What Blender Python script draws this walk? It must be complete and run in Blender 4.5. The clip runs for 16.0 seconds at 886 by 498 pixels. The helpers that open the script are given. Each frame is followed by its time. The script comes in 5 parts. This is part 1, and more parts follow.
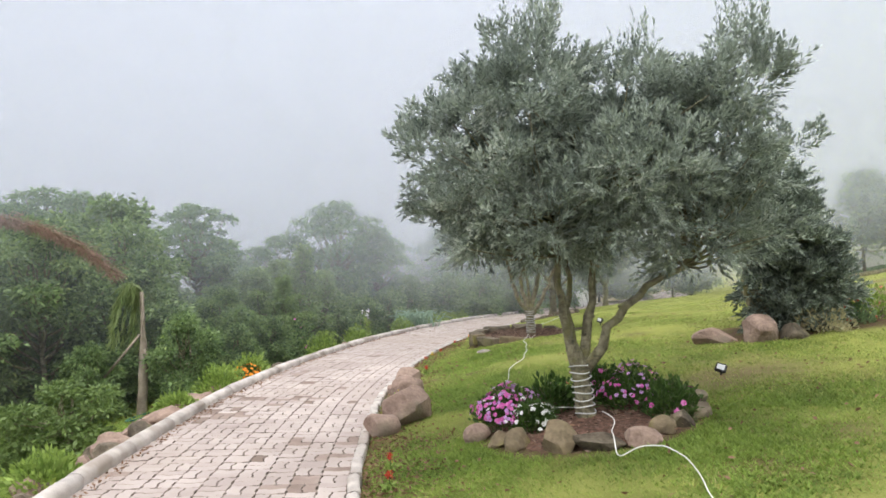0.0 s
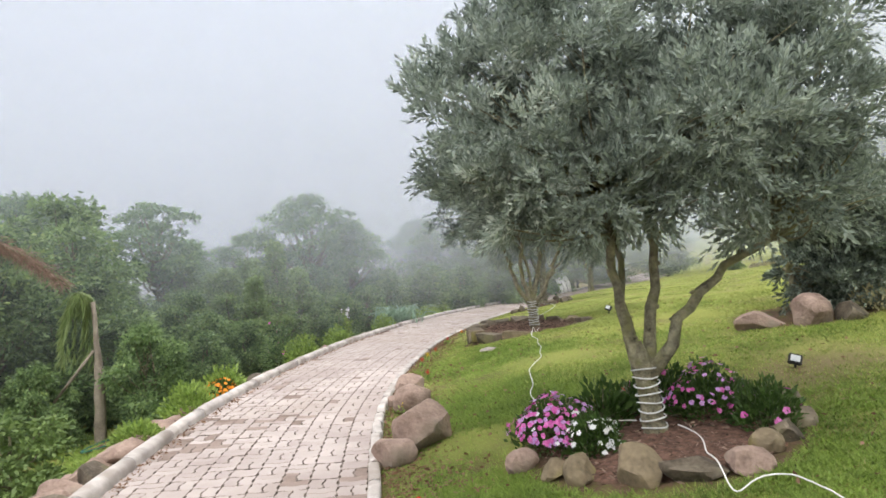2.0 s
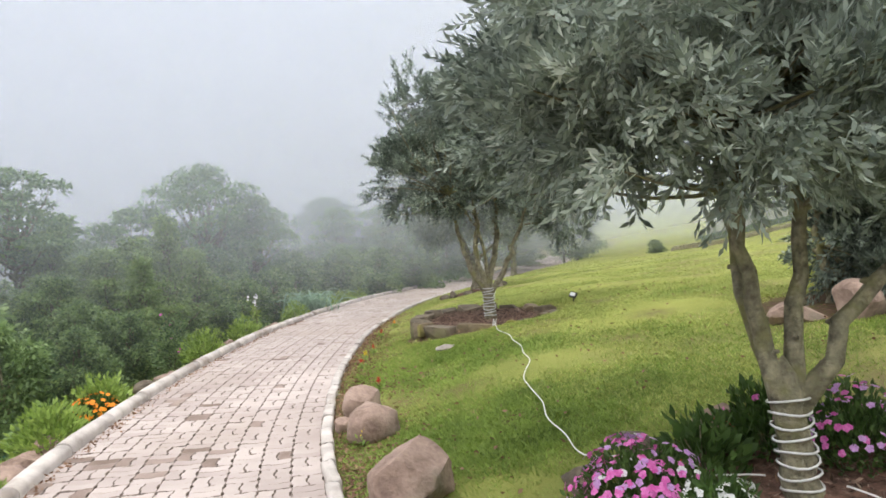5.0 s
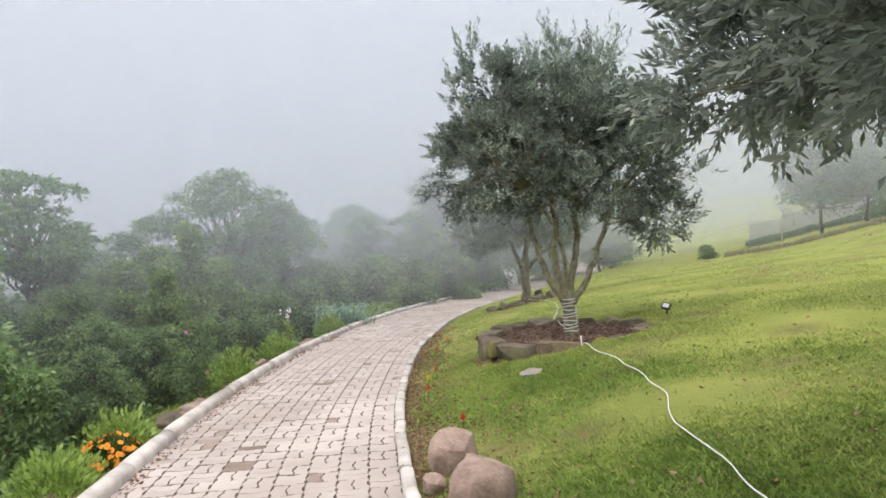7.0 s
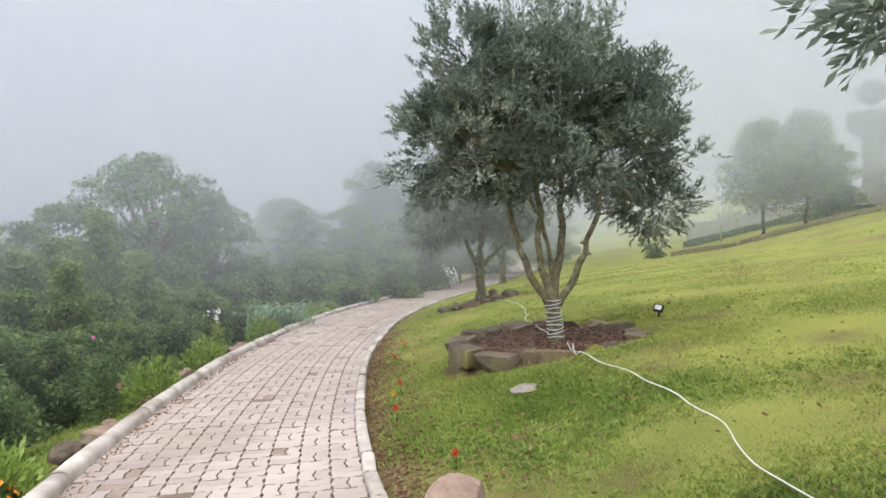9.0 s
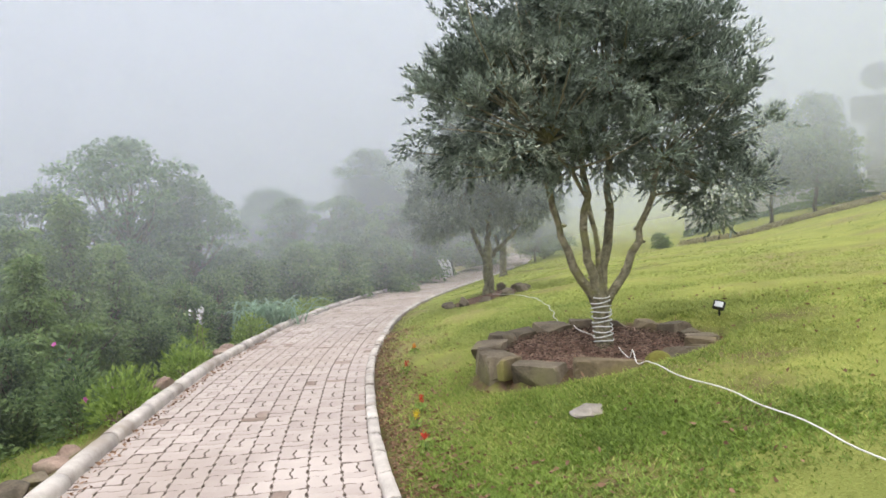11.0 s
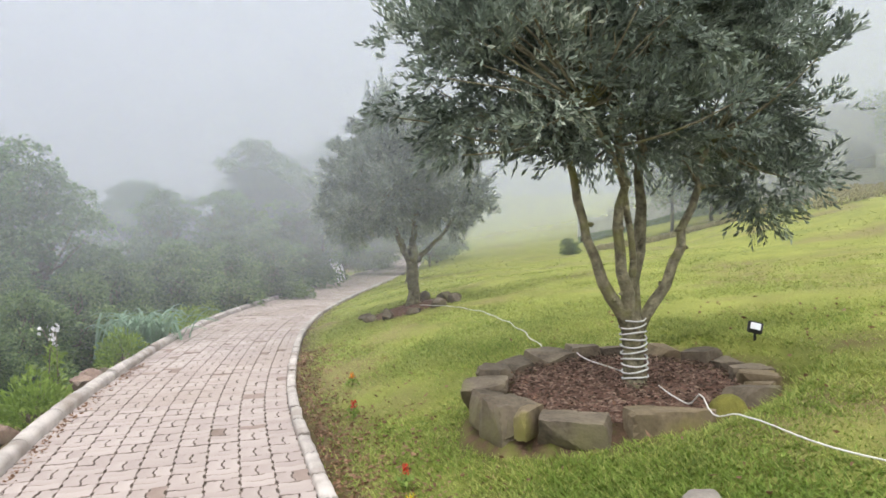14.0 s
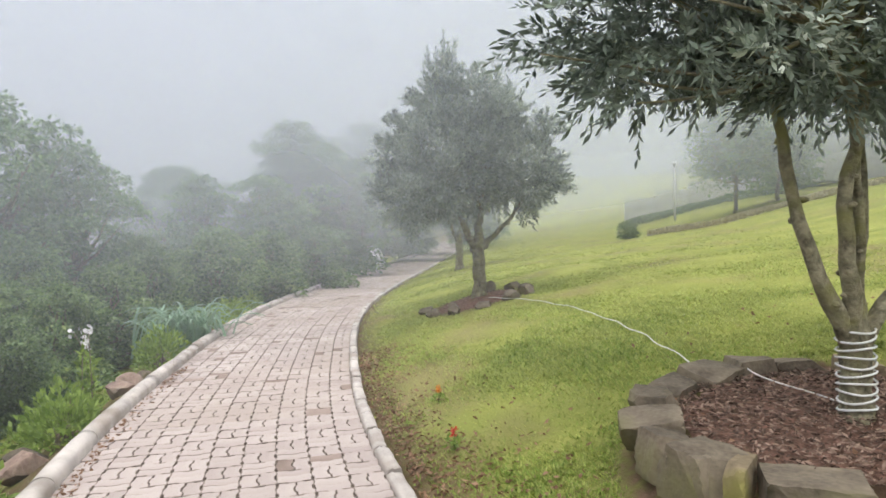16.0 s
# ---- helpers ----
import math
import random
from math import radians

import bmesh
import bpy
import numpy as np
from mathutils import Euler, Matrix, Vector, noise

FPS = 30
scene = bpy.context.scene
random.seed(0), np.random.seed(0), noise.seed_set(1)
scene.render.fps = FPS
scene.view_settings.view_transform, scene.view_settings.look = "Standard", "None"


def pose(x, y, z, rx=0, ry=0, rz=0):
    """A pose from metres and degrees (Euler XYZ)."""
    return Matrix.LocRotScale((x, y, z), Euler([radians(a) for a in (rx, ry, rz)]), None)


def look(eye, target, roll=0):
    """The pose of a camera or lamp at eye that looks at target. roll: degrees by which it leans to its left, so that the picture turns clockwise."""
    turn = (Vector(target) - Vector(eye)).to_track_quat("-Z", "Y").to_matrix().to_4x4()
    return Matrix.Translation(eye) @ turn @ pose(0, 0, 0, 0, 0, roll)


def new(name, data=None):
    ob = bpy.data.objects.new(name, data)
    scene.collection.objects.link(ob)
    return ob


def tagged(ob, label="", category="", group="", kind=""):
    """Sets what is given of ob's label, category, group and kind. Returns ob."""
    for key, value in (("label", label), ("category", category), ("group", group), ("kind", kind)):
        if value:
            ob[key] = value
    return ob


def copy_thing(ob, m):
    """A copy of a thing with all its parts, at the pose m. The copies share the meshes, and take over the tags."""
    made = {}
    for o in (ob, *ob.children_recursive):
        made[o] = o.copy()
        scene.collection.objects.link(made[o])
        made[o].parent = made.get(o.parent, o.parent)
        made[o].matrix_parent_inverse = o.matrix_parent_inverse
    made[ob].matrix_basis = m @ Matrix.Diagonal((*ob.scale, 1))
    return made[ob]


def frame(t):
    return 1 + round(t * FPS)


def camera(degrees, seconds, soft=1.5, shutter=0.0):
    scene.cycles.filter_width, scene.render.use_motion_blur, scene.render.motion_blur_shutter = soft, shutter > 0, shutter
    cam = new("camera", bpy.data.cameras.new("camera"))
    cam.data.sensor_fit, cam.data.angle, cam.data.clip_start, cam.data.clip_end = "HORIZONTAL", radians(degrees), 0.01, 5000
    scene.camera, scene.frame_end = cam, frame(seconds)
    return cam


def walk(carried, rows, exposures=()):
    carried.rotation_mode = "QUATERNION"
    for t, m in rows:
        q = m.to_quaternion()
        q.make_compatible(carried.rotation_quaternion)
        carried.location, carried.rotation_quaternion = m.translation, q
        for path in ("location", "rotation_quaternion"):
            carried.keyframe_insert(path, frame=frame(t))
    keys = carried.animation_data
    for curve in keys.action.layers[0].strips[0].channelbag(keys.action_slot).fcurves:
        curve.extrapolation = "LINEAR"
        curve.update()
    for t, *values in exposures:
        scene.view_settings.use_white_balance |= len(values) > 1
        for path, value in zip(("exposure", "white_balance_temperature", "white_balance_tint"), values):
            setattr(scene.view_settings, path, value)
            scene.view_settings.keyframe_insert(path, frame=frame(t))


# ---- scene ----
cam = camera(66.2, 16.0, 1.6)
METRES, EYE, TILT, LEAN, TURN = 11.0, 1.7, 0.0, 0.0, 0.0
ROWS = [
    (0.0, 0.0, 0.0, 0.0, 0.0, 0.0, -0.0),
    (0.5, -0.0104, 0.0249, -0.0032, 0.19, -0.57, 1.82),
    (1.0, -0.0168, 0.0604, -0.0038, 4.84, 2.73, 2.66),
    (1.5, -0.025, 0.0866, -0.0056, 3.75, 0.03, 0.56),
    (2.0, -0.038, 0.1159, -0.0055, -2.86, -0.69, 2.62),
    (2.5, -0.0451, 0.1456, -0.0101, -4.78, -0.4, 2.49),
    (3.0, -0.0491, 0.1794, -0.0091, -4.01, -0.68, 0.06),
    (5.5, -0.0933, 0.3354, -0.0178, -12.27, -2.6, 2.36),
    (6.0, -0.0993, 0.374, -0.0215, -6.54, -0.71, 3.22),
    (6.5, -0.108, 0.4084, -0.0225, -4.52, -2.11, -0.12),
    (7.0, -0.1202, 0.4401, -0.0231, -10.14, -1.56, 2.61),
    (7.5, -0.1227, 0.4719, -0.0283, -10.96, -0.78, 3.58),
    (8.0, -0.1227, 0.5037, -0.0255, -9.72, -0.88, 1.17),
    (8.5, -0.1312, 0.5327, -0.028, -14.77, -1.47, 1.46),
    (11.0, -0.1367, 0.6729, -0.0366, -17.25, -2.63, 2.17),
    (11.5, -0.1353, 0.7069, -0.0356, -13.1, -1.55, 2.72),
    (12.0, -0.1435, 0.7352, -0.0386, -16.29, -1.79, 0.56),
    (12.5, -0.1511, 0.7607, -0.0385, -19.47, -5.5, 3.02),
    (13.0, -0.1476, 0.7922, -0.0418, -16.29, -3.81, 3.18),
    (13.5, -0.1449, 0.8191, -0.0396, -17.57, -4.64, 0.94),
    (14.0, -0.1498, 0.8475, -0.0414, -27.6, -2.64, 0.81),
    (14.5, -0.1484, 0.8746, -0.0454, -27.22, -3.29, 2.5),
    (15.0, -0.1372, 0.9109, -0.0442, -23.95, -2.05, 1.64),
    (15.5, -0.1394, 0.9406, -0.0477, -25.67, -3.39, 0.52),
    (16.0, -0.1493, 0.9691, -0.044, -25.23, -3.88, 1.47),
]
walk(cam, [(t, pose(0, 0, EYE, TILT, LEAN, TURN) @ pose(METRES * x, METRES * y, METRES * z, 90 + pitch, roll, yaw)) for t, x, y, z, yaw, pitch, roll in ROWS], [(0.0, 0.52), (3.0, 0.58), (6.0, 0.56), (7.0, 0.49), (8.5, 0.45), (11.0, 0.55), (16.0, 0.57)])

# ---- world, sun, air ----
world = bpy.data.worlds.new("overcast_sky")
scene.world = world
world.use_nodes = True
wn, wl = world.node_tree.nodes, world.node_tree.links
sky = wn.new("ShaderNodeTexSky")
sky.sky_type, sky.sun_disc = "NISHITA", False
sky.sun_elevation, sky.sun_rotation, sky.dust_density = radians(62), radians(200), 6.0
cloud = wn.new("ShaderNodeMix")
cloud.data_type = "RGBA"
cloud.inputs[0].default_value = 0.88
cloud.inputs[7].default_value = (4.56, 4.85, 5.5, 1)
wl.new(sky.outputs[0], cloud.inputs[6])
wl.new(cloud.outputs[2], wn["Background"].inputs[0])
wn["Background"].inputs[1].default_value = 0.1

sun = new("sun", bpy.data.lights.new("sun", "SUN"))
sun.data.energy, sun.data.angle, sun.data.color = 4.6, radians(120), (1.0, 0.98, 0.95)
sun.matrix_world = look((-6, -18, 40), (0, 0, 0))


# ---- small helpers ----
def mesh_of(name, verts, faces, smooth=False):
    me = bpy.data.meshes.new(name)
    me.from_pydata([tuple(v) for v in verts], [], faces)
    if smooth:
        me.polygons.foreach_set("use_smooth", [True] * len(me.polygons))
    me.update()
    return me


def fan_mesh(name, corners):
    """One mesh of many loose faces, corners being an array (count, corners a face, 3)."""
    n, k = corners.shape[:2]
    me = bpy.data.meshes.new(name)
    me.vertices.add(n * k)
    me.vertices.foreach_set("co", np.ascontiguousarray(corners, dtype=np.float32).ravel())
    me.loops.add(n * k)
    me.loops.foreach_set("vertex_index", np.arange(n * k, dtype=np.int32))
    me.polygons.add(n)
    me.polygons.foreach_set("loop_start", np.arange(0, n * k, k, dtype=np.int32))
    me.update(calc_edges=True)
    return me


def part(name, me, material, parent=None, label=""):
    if isinstance(me, bmesh.types.BMesh):
        bm, me = me, bpy.data.meshes.new(name)
        bm.to_mesh(me)
        bm.free()
    ob = new(name, me)
    if material and not me.materials:
        me.materials.append(material)
    if parent:
        ob.parent = parent
    return tagged(ob, label)


def thing(name, m, label, category, group="", kind=""):
    ob = new(name)
    ob.matrix_basis = m
    ob.empty_display_size = 0.2
    return tagged(ob, label, category, group, kind)


def unit(a):
    return a / np.maximum(np.linalg.norm(a, axis=-1, keepdims=True), 1e-9)


class Tubes:
    """Collects tapering round limbs into one mesh."""

    def __init__(self):
        self.v, self.f = [], []

    def add(self, pts, radii, sides=7, rough=0.0, rng=None, cap=True):
        pts = np.asarray(pts, float)
        tang = unit(np.gradient(pts, axis=0))
        ref = np.array([0.31, 0.95, 0.05]) if abs(tang[0][2]) > 0.6 else np.array([0.0, 0.05, 1.0])
        start = len(self.v)
        for p, t, r in zip(pts, tang, radii):
            a = unit(np.cross(t, ref))
            b = np.cross(t, a)
            for k in range(sides):
                w = 2 * math.pi * k / sides
                rr = r * (1 + (rng.uniform(-rough, rough) if rough else 0))
                self.v.append(p + (a * math.cos(w) + b * math.sin(w)) * rr)
        n = len(pts)
        for i in range(n - 1):
            for k in range(sides):
                k2 = (k + 1) % sides
                self.f.append((start + i * sides + k, start + i * sides + k2, start + (i + 1) * sides + k2, start + (i + 1) * sides + k))
        if cap:
            self.f.append(tuple(start + (n - 1) * sides + k for k in range(sides)))
            self.f.append(tuple(start + k for k in reversed(range(sides))))

    def mesh(self, name):
        return mesh_of(name, self.v, self.f, smooth=True)


def bend(a, b, sag, n=8, rng=None, wob=0.0):
    """Points from a to b along a bow that bulges by sag (a vector)."""
    a, b, sag = np.array(a, float), np.array(b, float), np.array(sag, float)
    out = []
    for i in range(n):
        t = i / (n - 1)
        p = a + (b - a) * t + sag * (4 * t * (1 - t))
        if rng is not None and 0 < i < n - 1:
            p = p + rng.normal(0, wob, 3)
        out.append(p)
    return np.array(out)


def leaf_quads(p, d, rng, length, width, fold=0.25, jitter=0.25):
    """Lance-shaped leaves from their feet p, along d."""
    n = len(p)
    d = unit(d)
    r = unit(np.cross(d, rng.normal(0, 1, (n, 3))))
    u = np.cross(r, d)
    ln = length * (1 + rng.uniform(-jitter, jitter, (n, 1)))
    wd = width * (1 + rng.uniform(-jitter, jitter, (n, 1)))
    mid = p + d * ln * 0.5
    up = u * wd * fold
    return np.stack([p, mid + r * wd * 0.5 + up, p + d * ln, mid - r * wd * 0.5 + up], axis=1)


# ---- materials ----
def material(name, low, high, scale=6.0, rough=0.8, bump=0.3, fine=60.0, spec=0.3, third=None, island=0.0, detail=0.01, odd=None):
    """Two colours mixed by coarse and fine noise, with relief; third: stains; island: share of piece by piece variation."""
    m = bpy.data.materials.new(name)
    m.use_nodes = True
    n, l = m.node_tree.nodes, m.node_tree.links
    b = n["Principled BSDF"]
    b.inputs["Roughness"].default_value = rough
    b.inputs["Specular IOR Level"].default_value = spec
    tc = n.new("ShaderNodeTexCoord")
    n1, n2 = n.new("ShaderNodeTexNoise"), n.new("ShaderNodeTexNoise")
    n1.inputs["Scale"].default_value, n1.inputs["Detail"].default_value = scale, 5
    n2.inputs["Scale"].default_value, n2.inputs["Detail"].default_value = fine, 3
    for t in (n1, n2):
        l.new(tc.outputs["Object"], t.inputs["Vector"])
    add = n.new("ShaderNodeMath")
    add.operation = "MULTIPLY_ADD"
    l.new(n2.outputs[0], add.inputs[0])
    add.inputs[1].default_value = 0.35
    l.new(n1.outputs[0], add.inputs[2])
    value = add.outputs[0]
    if island:
        geo, info, fr = n.new("ShaderNodeNewGeometry"), n.new("ShaderNodeObjectInfo"), n.new("ShaderNodeMath")
        fr.operation = "ADD"
        l.new(geo.outputs["Random Per Island"], fr.inputs[0])
        l.new(info.outputs["Random"], fr.inputs[1])
        f2 = n.new("ShaderNodeMath")
        f2.operation = "FRACT"
        l.new(fr.outputs[0], f2.inputs[0])
        f3 = n.new("ShaderNodeMath")
        f3.operation = "MULTIPLY_ADD"
        l.new(f2.outputs[0], f3.inputs[0])
        f3.inputs[1].default_value = island
        f4 = n.new("ShaderNodeMath")
        f4.operation = "SUBTRACT"
        l.new(value, f4.inputs[0])
        f4.inputs[1].default_value = island * 0.5
        l.new(f4.outputs[0], f3.inputs[2])
        value = f3.outputs[0]
    ramp = n.new("ShaderNodeValToRGB")
    ramp.color_ramp.elements[0].position, ramp.color_ramp.elements[1].position = 0.42, 0.92
    ramp.color_ramp.elements[0].color, ramp.color_ramp.elements[1].color = (*low, 1), (*high, 1)
    l.new(value, ramp.inputs[0])
    colour = ramp.outputs[0]
    if third:
        n3, r3, mx = n.new("ShaderNodeTexNoise"), n.new("ShaderNodeValToRGB"), n.new("ShaderNodeMix")
        n3.inputs["Scale"].default_value = scale * 0.37
        n3.inputs["Detail"].default_value = 6
        l.new(tc.outputs["Object"], n3.inputs["Vector"])
        r3.color_ramp.elements[0].position, r3.color_ramp.elements[1].position = 0.52, 0.68
        l.new(n3.outputs[0], r3.inputs[0])
        mx.data_type = "RGBA"
        l.new(r3.outputs[0], mx.inputs[0])
        l.new(colour, mx.inputs[6])
        mx.inputs[7].default_value = (*third, 1)
        colour = mx.outputs[2]
    if odd:
        shade, share = odd
        gt, mo = n.new("ShaderNodeMath"), n.new("ShaderNodeMix")
        gt.operation = "GREATER_THAN"
        l.new(f2.outputs[0], gt.inputs[0])
        gt.inputs[1].default_value = 1 - share
        fade = n.new("ShaderNodeMath")
        fade.operation = "MULTIPLY"
        l.new(gt.outputs[0], fade.inputs[0])
        l.new(n1.outputs[0], fade.inputs[1])
        mo.data_type = "RGBA"
        l.new(fade.outputs[0], mo.inputs[0])
        l.new(colour, mo.inputs[6])
        mo.inputs[7].default_value = (*shade, 1)
        colour = mo.outputs[2]
    l.new(colour, b.inputs["Base Color"])
    if bump:
        bp = n.new("ShaderNodeBump")
        bp.inputs["Strength"].default_value, bp.inputs["Distance"].default_value = bump, detail
        l.new(add.outputs[0], bp.inputs["Height"])
        l.new(bp.outputs[0], b.inputs["Normal"])
    return m


def leaf_material(name, low, high, gloss=0.5, through_light=0.3, sheen=0.0, tip=None, patch=1.0):
    """Leaves: a colour leaf by leaf, light shining through, a waxy or downy face; the sheen also stands in for mist
    haze.
    """
    m = bpy.data.materials.new(name)
    m.use_nodes = True
    n, l = m.node_tree.nodes, m.node_tree.links
    b = n["Principled BSDF"]
    b.inputs["Roughness"].default_value = gloss
    b.inputs["Specular IOR Level"].default_value = 0.35
    # Sheen lays a pale haze over the leaf colour, besides natural down.
    b.inputs["Sheen Weight"].default_value = sheen
    b.inputs["Sheen Roughness"].default_value = 0.6
    b.inputs["Sheen Tint"].default_value = (0.85, 0.95, 0.9, 1)
    geo, ramp = n.new("ShaderNodeNewGeometry"), n.new("ShaderNodeValToRGB")
    ramp.color_ramp.elements[0].color, ramp.color_ramp.elements[1].color = (*low, 1), (*high, 1)
    if tip:
        e = ramp.color_ramp.elements.new(0.9)
        e.color = (*high, 1)
        ramp.color_ramp.elements[-1].color = (*tip, 1)
    tc, nz, ad = n.new("ShaderNodeTexCoord"), n.new("ShaderNodeTexNoise"), n.new("ShaderNodeMath")
    nz.inputs["Scale"].default_value = 1.6
    l.new(tc.outputs["Object"], nz.inputs["Vector"])
    ad.operation = "MULTIPLY_ADD"
    l.new(geo.outputs["Random Per Island"], ad.inputs[0])
    ad.inputs[1].default_value = 0.65
    sb = n.new("ShaderNodeMath")
    sb.operation = "MULTIPLY_ADD"
    l.new(nz.outputs[0], sb.inputs[0])
    sb.inputs[1].default_value, sb.inputs[2].default_value = patch, 0.2 - 0.5 * patch
    l.new(sb.outputs[0], ad.inputs[2])
    l.new(ad.outputs[0], ramp.inputs[0])
    l.new(ramp.outputs[0], b.inputs["Base Color"])
    tr, mix = n.new("ShaderNodeBsdfTranslucent"), n.new("ShaderNodeMixShader")
    l.new(ramp.outputs[0], tr.inputs[0])
    mix.inputs[0].default_value = through_light
    l.new(b.outputs[0], mix.inputs[1])
    l.new(tr.outputs[0], mix.inputs[2])
    l.new(mix.outputs[0], n["Material Output"].inputs[0])
    return m


def masked_ground(name):
    """Turf that gives way to bare soil where the mesh's soil mask says so."""
    m = material(name, (0.135, 0.155, 0.04), (0.26, 0.27, 0.075), scale=1.3, rough=0.95, bump=1.0, fine=70, spec=0.1, third=(0.17, 0.13, 0.072), detail=0.03)
    n, l = m.node_tree.nodes, m.node_tree.links
    b = n["Principled BSDF"]
    old = b.inputs["Base Color"].links[0].from_socket
    at, mx, nz, rp = n.new("ShaderNodeAttribute"), n.new("ShaderNodeMix"), n.new("ShaderNodeTexNoise"), n.new("ShaderNodeValToRGB")
    at.attribute_name = "soil"
    nz.inputs["Scale"].default_value, nz.inputs["Detail"].default_value = 14, 6
    rp.color_ramp.elements[0].color, rp.color_ramp.elements[1].color = (0.045, 0.029, 0.019, 1), (0.15, 0.098, 0.065, 1)
    rp.color_ramp.elements[0].position, rp.color_ramp.elements[1].position = 0.35, 0.7
    l.new(n.new("ShaderNodeTexCoord").outputs["Object"], nz.inputs["Vector"])
    l.new(nz.outputs[0], rp.inputs[0])
    ml = n.new("ShaderNodeMath")
    ml.operation = "MULTIPLY"
    ml.use_clamp = True
    k = n.new("ShaderNodeMath")
    k.operation = "MULTIPLY_ADD"
    l.new(nz.outputs[0], k.inputs[0])
    k.inputs[1].default_value, k.inputs[2].default_value = 2.4, -0.2
    l.new(at.outputs["Fac"], ml.inputs[0])
    l.new(k.outputs[0], ml.inputs[1])
    mx.data_type = "RGBA"
    l.new(ml.outputs[0], mx.inputs[0])
    # Lightens the turf by the dry mask: yellowing plus haze put into colour.
    dr, dm = n.new("ShaderNodeAttribute"), n.new("ShaderNodeMix")
    dr.attribute_name = "dry"
    dm.data_type, dm.blend_type = "RGBA", "ADD"
    l.new(dr.outputs["Fac"], dm.inputs[0])
    l.new(old, dm.inputs[6])
    dm.inputs[7].default_value = (0.055, 0.06, 0.012, 1)
    l.new(dm.outputs[2], mx.inputs[6])
    l.new(rp.outputs[0], mx.inputs[7])
    l.new(mx.outputs[2], b.inputs["Base Color"])
    return m


def fog_material(name, density):
    """A thin sheet of mist: mostly clear, the rest scatters the daylight both ways; it thins towards the ground, upwards and in drifts."""
    m = bpy.data.materials.new(name)
    m.use_nodes = True
    n, l = m.node_tree.nodes, m.node_tree.links
    n.remove(n["Principled BSDF"])
    df, tl, half = n.new("ShaderNodeBsdfDiffuse"), n.new("ShaderNodeBsdfTranslucent"), n.new("ShaderNodeMixShader")
    cl, mix = n.new("ShaderNodeBsdfTransparent"), n.new("ShaderNodeMixShader")
    for s in (df, tl):
        s.inputs[0].default_value = (0.865, 0.905, 1.0, 1)
    l.new(df.outputs[0], half.inputs[1])
    l.new(tl.outputs[0], half.inputs[2])
    at, nz, tc = n.new("ShaderNodeAttribute"), n.new("ShaderNodeTexNoise"), n.new("ShaderNodeTexCoord")
    at.attribute_name = "mist"
    nz.inputs["Scale"].default_value, nz.inputs["Detail"].default_value = 0.09, 3
    l.new(tc.outputs["Object"], nz.inputs["Vector"])
    k, ml = n.new("ShaderNodeMath"), n.new("ShaderNodeMath")
    k.operation = "MULTIPLY_ADD"
    l.new(nz.outputs[0], k.inputs[0])
    k.inputs[1].default_value, k.inputs[2].default_value = density * 0.9, density * 0.55
    ml.operation = "MULTIPLY"
    l.new(k.outputs[0], ml.inputs[0])
    l.new(at.outputs["Fac"], ml.inputs[1])
    l.new(ml.outputs[0], mix.inputs[0])
    l.new(cl.outputs[0], mix.inputs[1])
    l.new(half.outputs[0], mix.inputs[2])
    l.new(mix.outputs[0], n["Material Output"].inputs[0])
    return m


TURF = masked_ground("turf")
PAVER = material("paver", (0.31, 0.255, 0.232), (0.485, 0.42, 0.388), scale=1.1, rough=0.75, bump=0.35, fine=130, spec=0.25, island=0.22, detail=0.004, third=(0.36, 0.3, 0.265))
PAVER_BROWN = material("brown_paver", (0.16, 0.115, 0.092), (0.32, 0.25, 0.215), scale=3, rough=0.8, bump=0.35, fine=130, spec=0.3, island=0.3, detail=0.004)
# Darker block edges: dirt, wear and joint shadow all put into the colour.
PAVER_EDGE = material("stained_shaded_edge", (0.17, 0.135, 0.115), (0.36, 0.295, 0.26), scale=7, rough=0.9, bump=0.4, fine=120)
SAND = material("joint_sand", (0.11, 0.088, 0.074), (0.26, 0.21, 0.18), scale=9, rough=0.95, bump=0.5, fine=120)
CONCRETE = material("kerb_concrete", (0.33, 0.295, 0.27), (0.6, 0.55, 0.51), scale=5, rough=0.9, bump=0.4, fine=110, island=0.2, third=(0.31, 0.265, 0.23), detail=0.006)
ROCK = material("pink_rock", (0.15, 0.1, 0.078), (0.43, 0.315, 0.255), scale=5, rough=0.9, bump=1.0, fine=34, third=(0.2, 0.165, 0.125), detail=0.03)
ROCK_DARK = material("brown_stone", (0.065, 0.053, 0.039), (0.225, 0.185, 0.135), scale=5, rough=0.92, bump=0.8, fine=42, island=0.3, third=(0.14, 0.13, 0.06), detail=0.02)
ROCK_MOSS = material("mossy_rock", (0.1, 0.08, 0.05), (0.29, 0.225, 0.145), scale=4, rough=0.95, bump=0.8, fine=36, third=(0.22, 0.21, 0.05), detail=0.02)
STONE_GREY = material("grey_stone", (0.17, 0.15, 0.128), (0.33, 0.3, 0.265), scale=5, rough=0.9, bump=0.7, fine=40, third=(0.27, 0.225, 0.18), detail=0.015)
MOSS = material("moss", (0.13, 0.125, 0.03), (0.27, 0.255, 0.06), scale=10, rough=1.0, bump=1.0, fine=90, detail=0.02)
BARK = material("olive_bark", (0.065, 0.057, 0.038), (0.34, 0.31, 0.21), scale=16, rough=0.95, bump=1.0, fine=60, third=(0.2, 0.19, 0.085), detail=0.02)
BARK_PALE = material("pale_bark", (0.16, 0.13, 0.10), (0.36, 0.31, 0.25), scale=6, rough=0.9, bump=0.8, fine=50, detail=0.02)
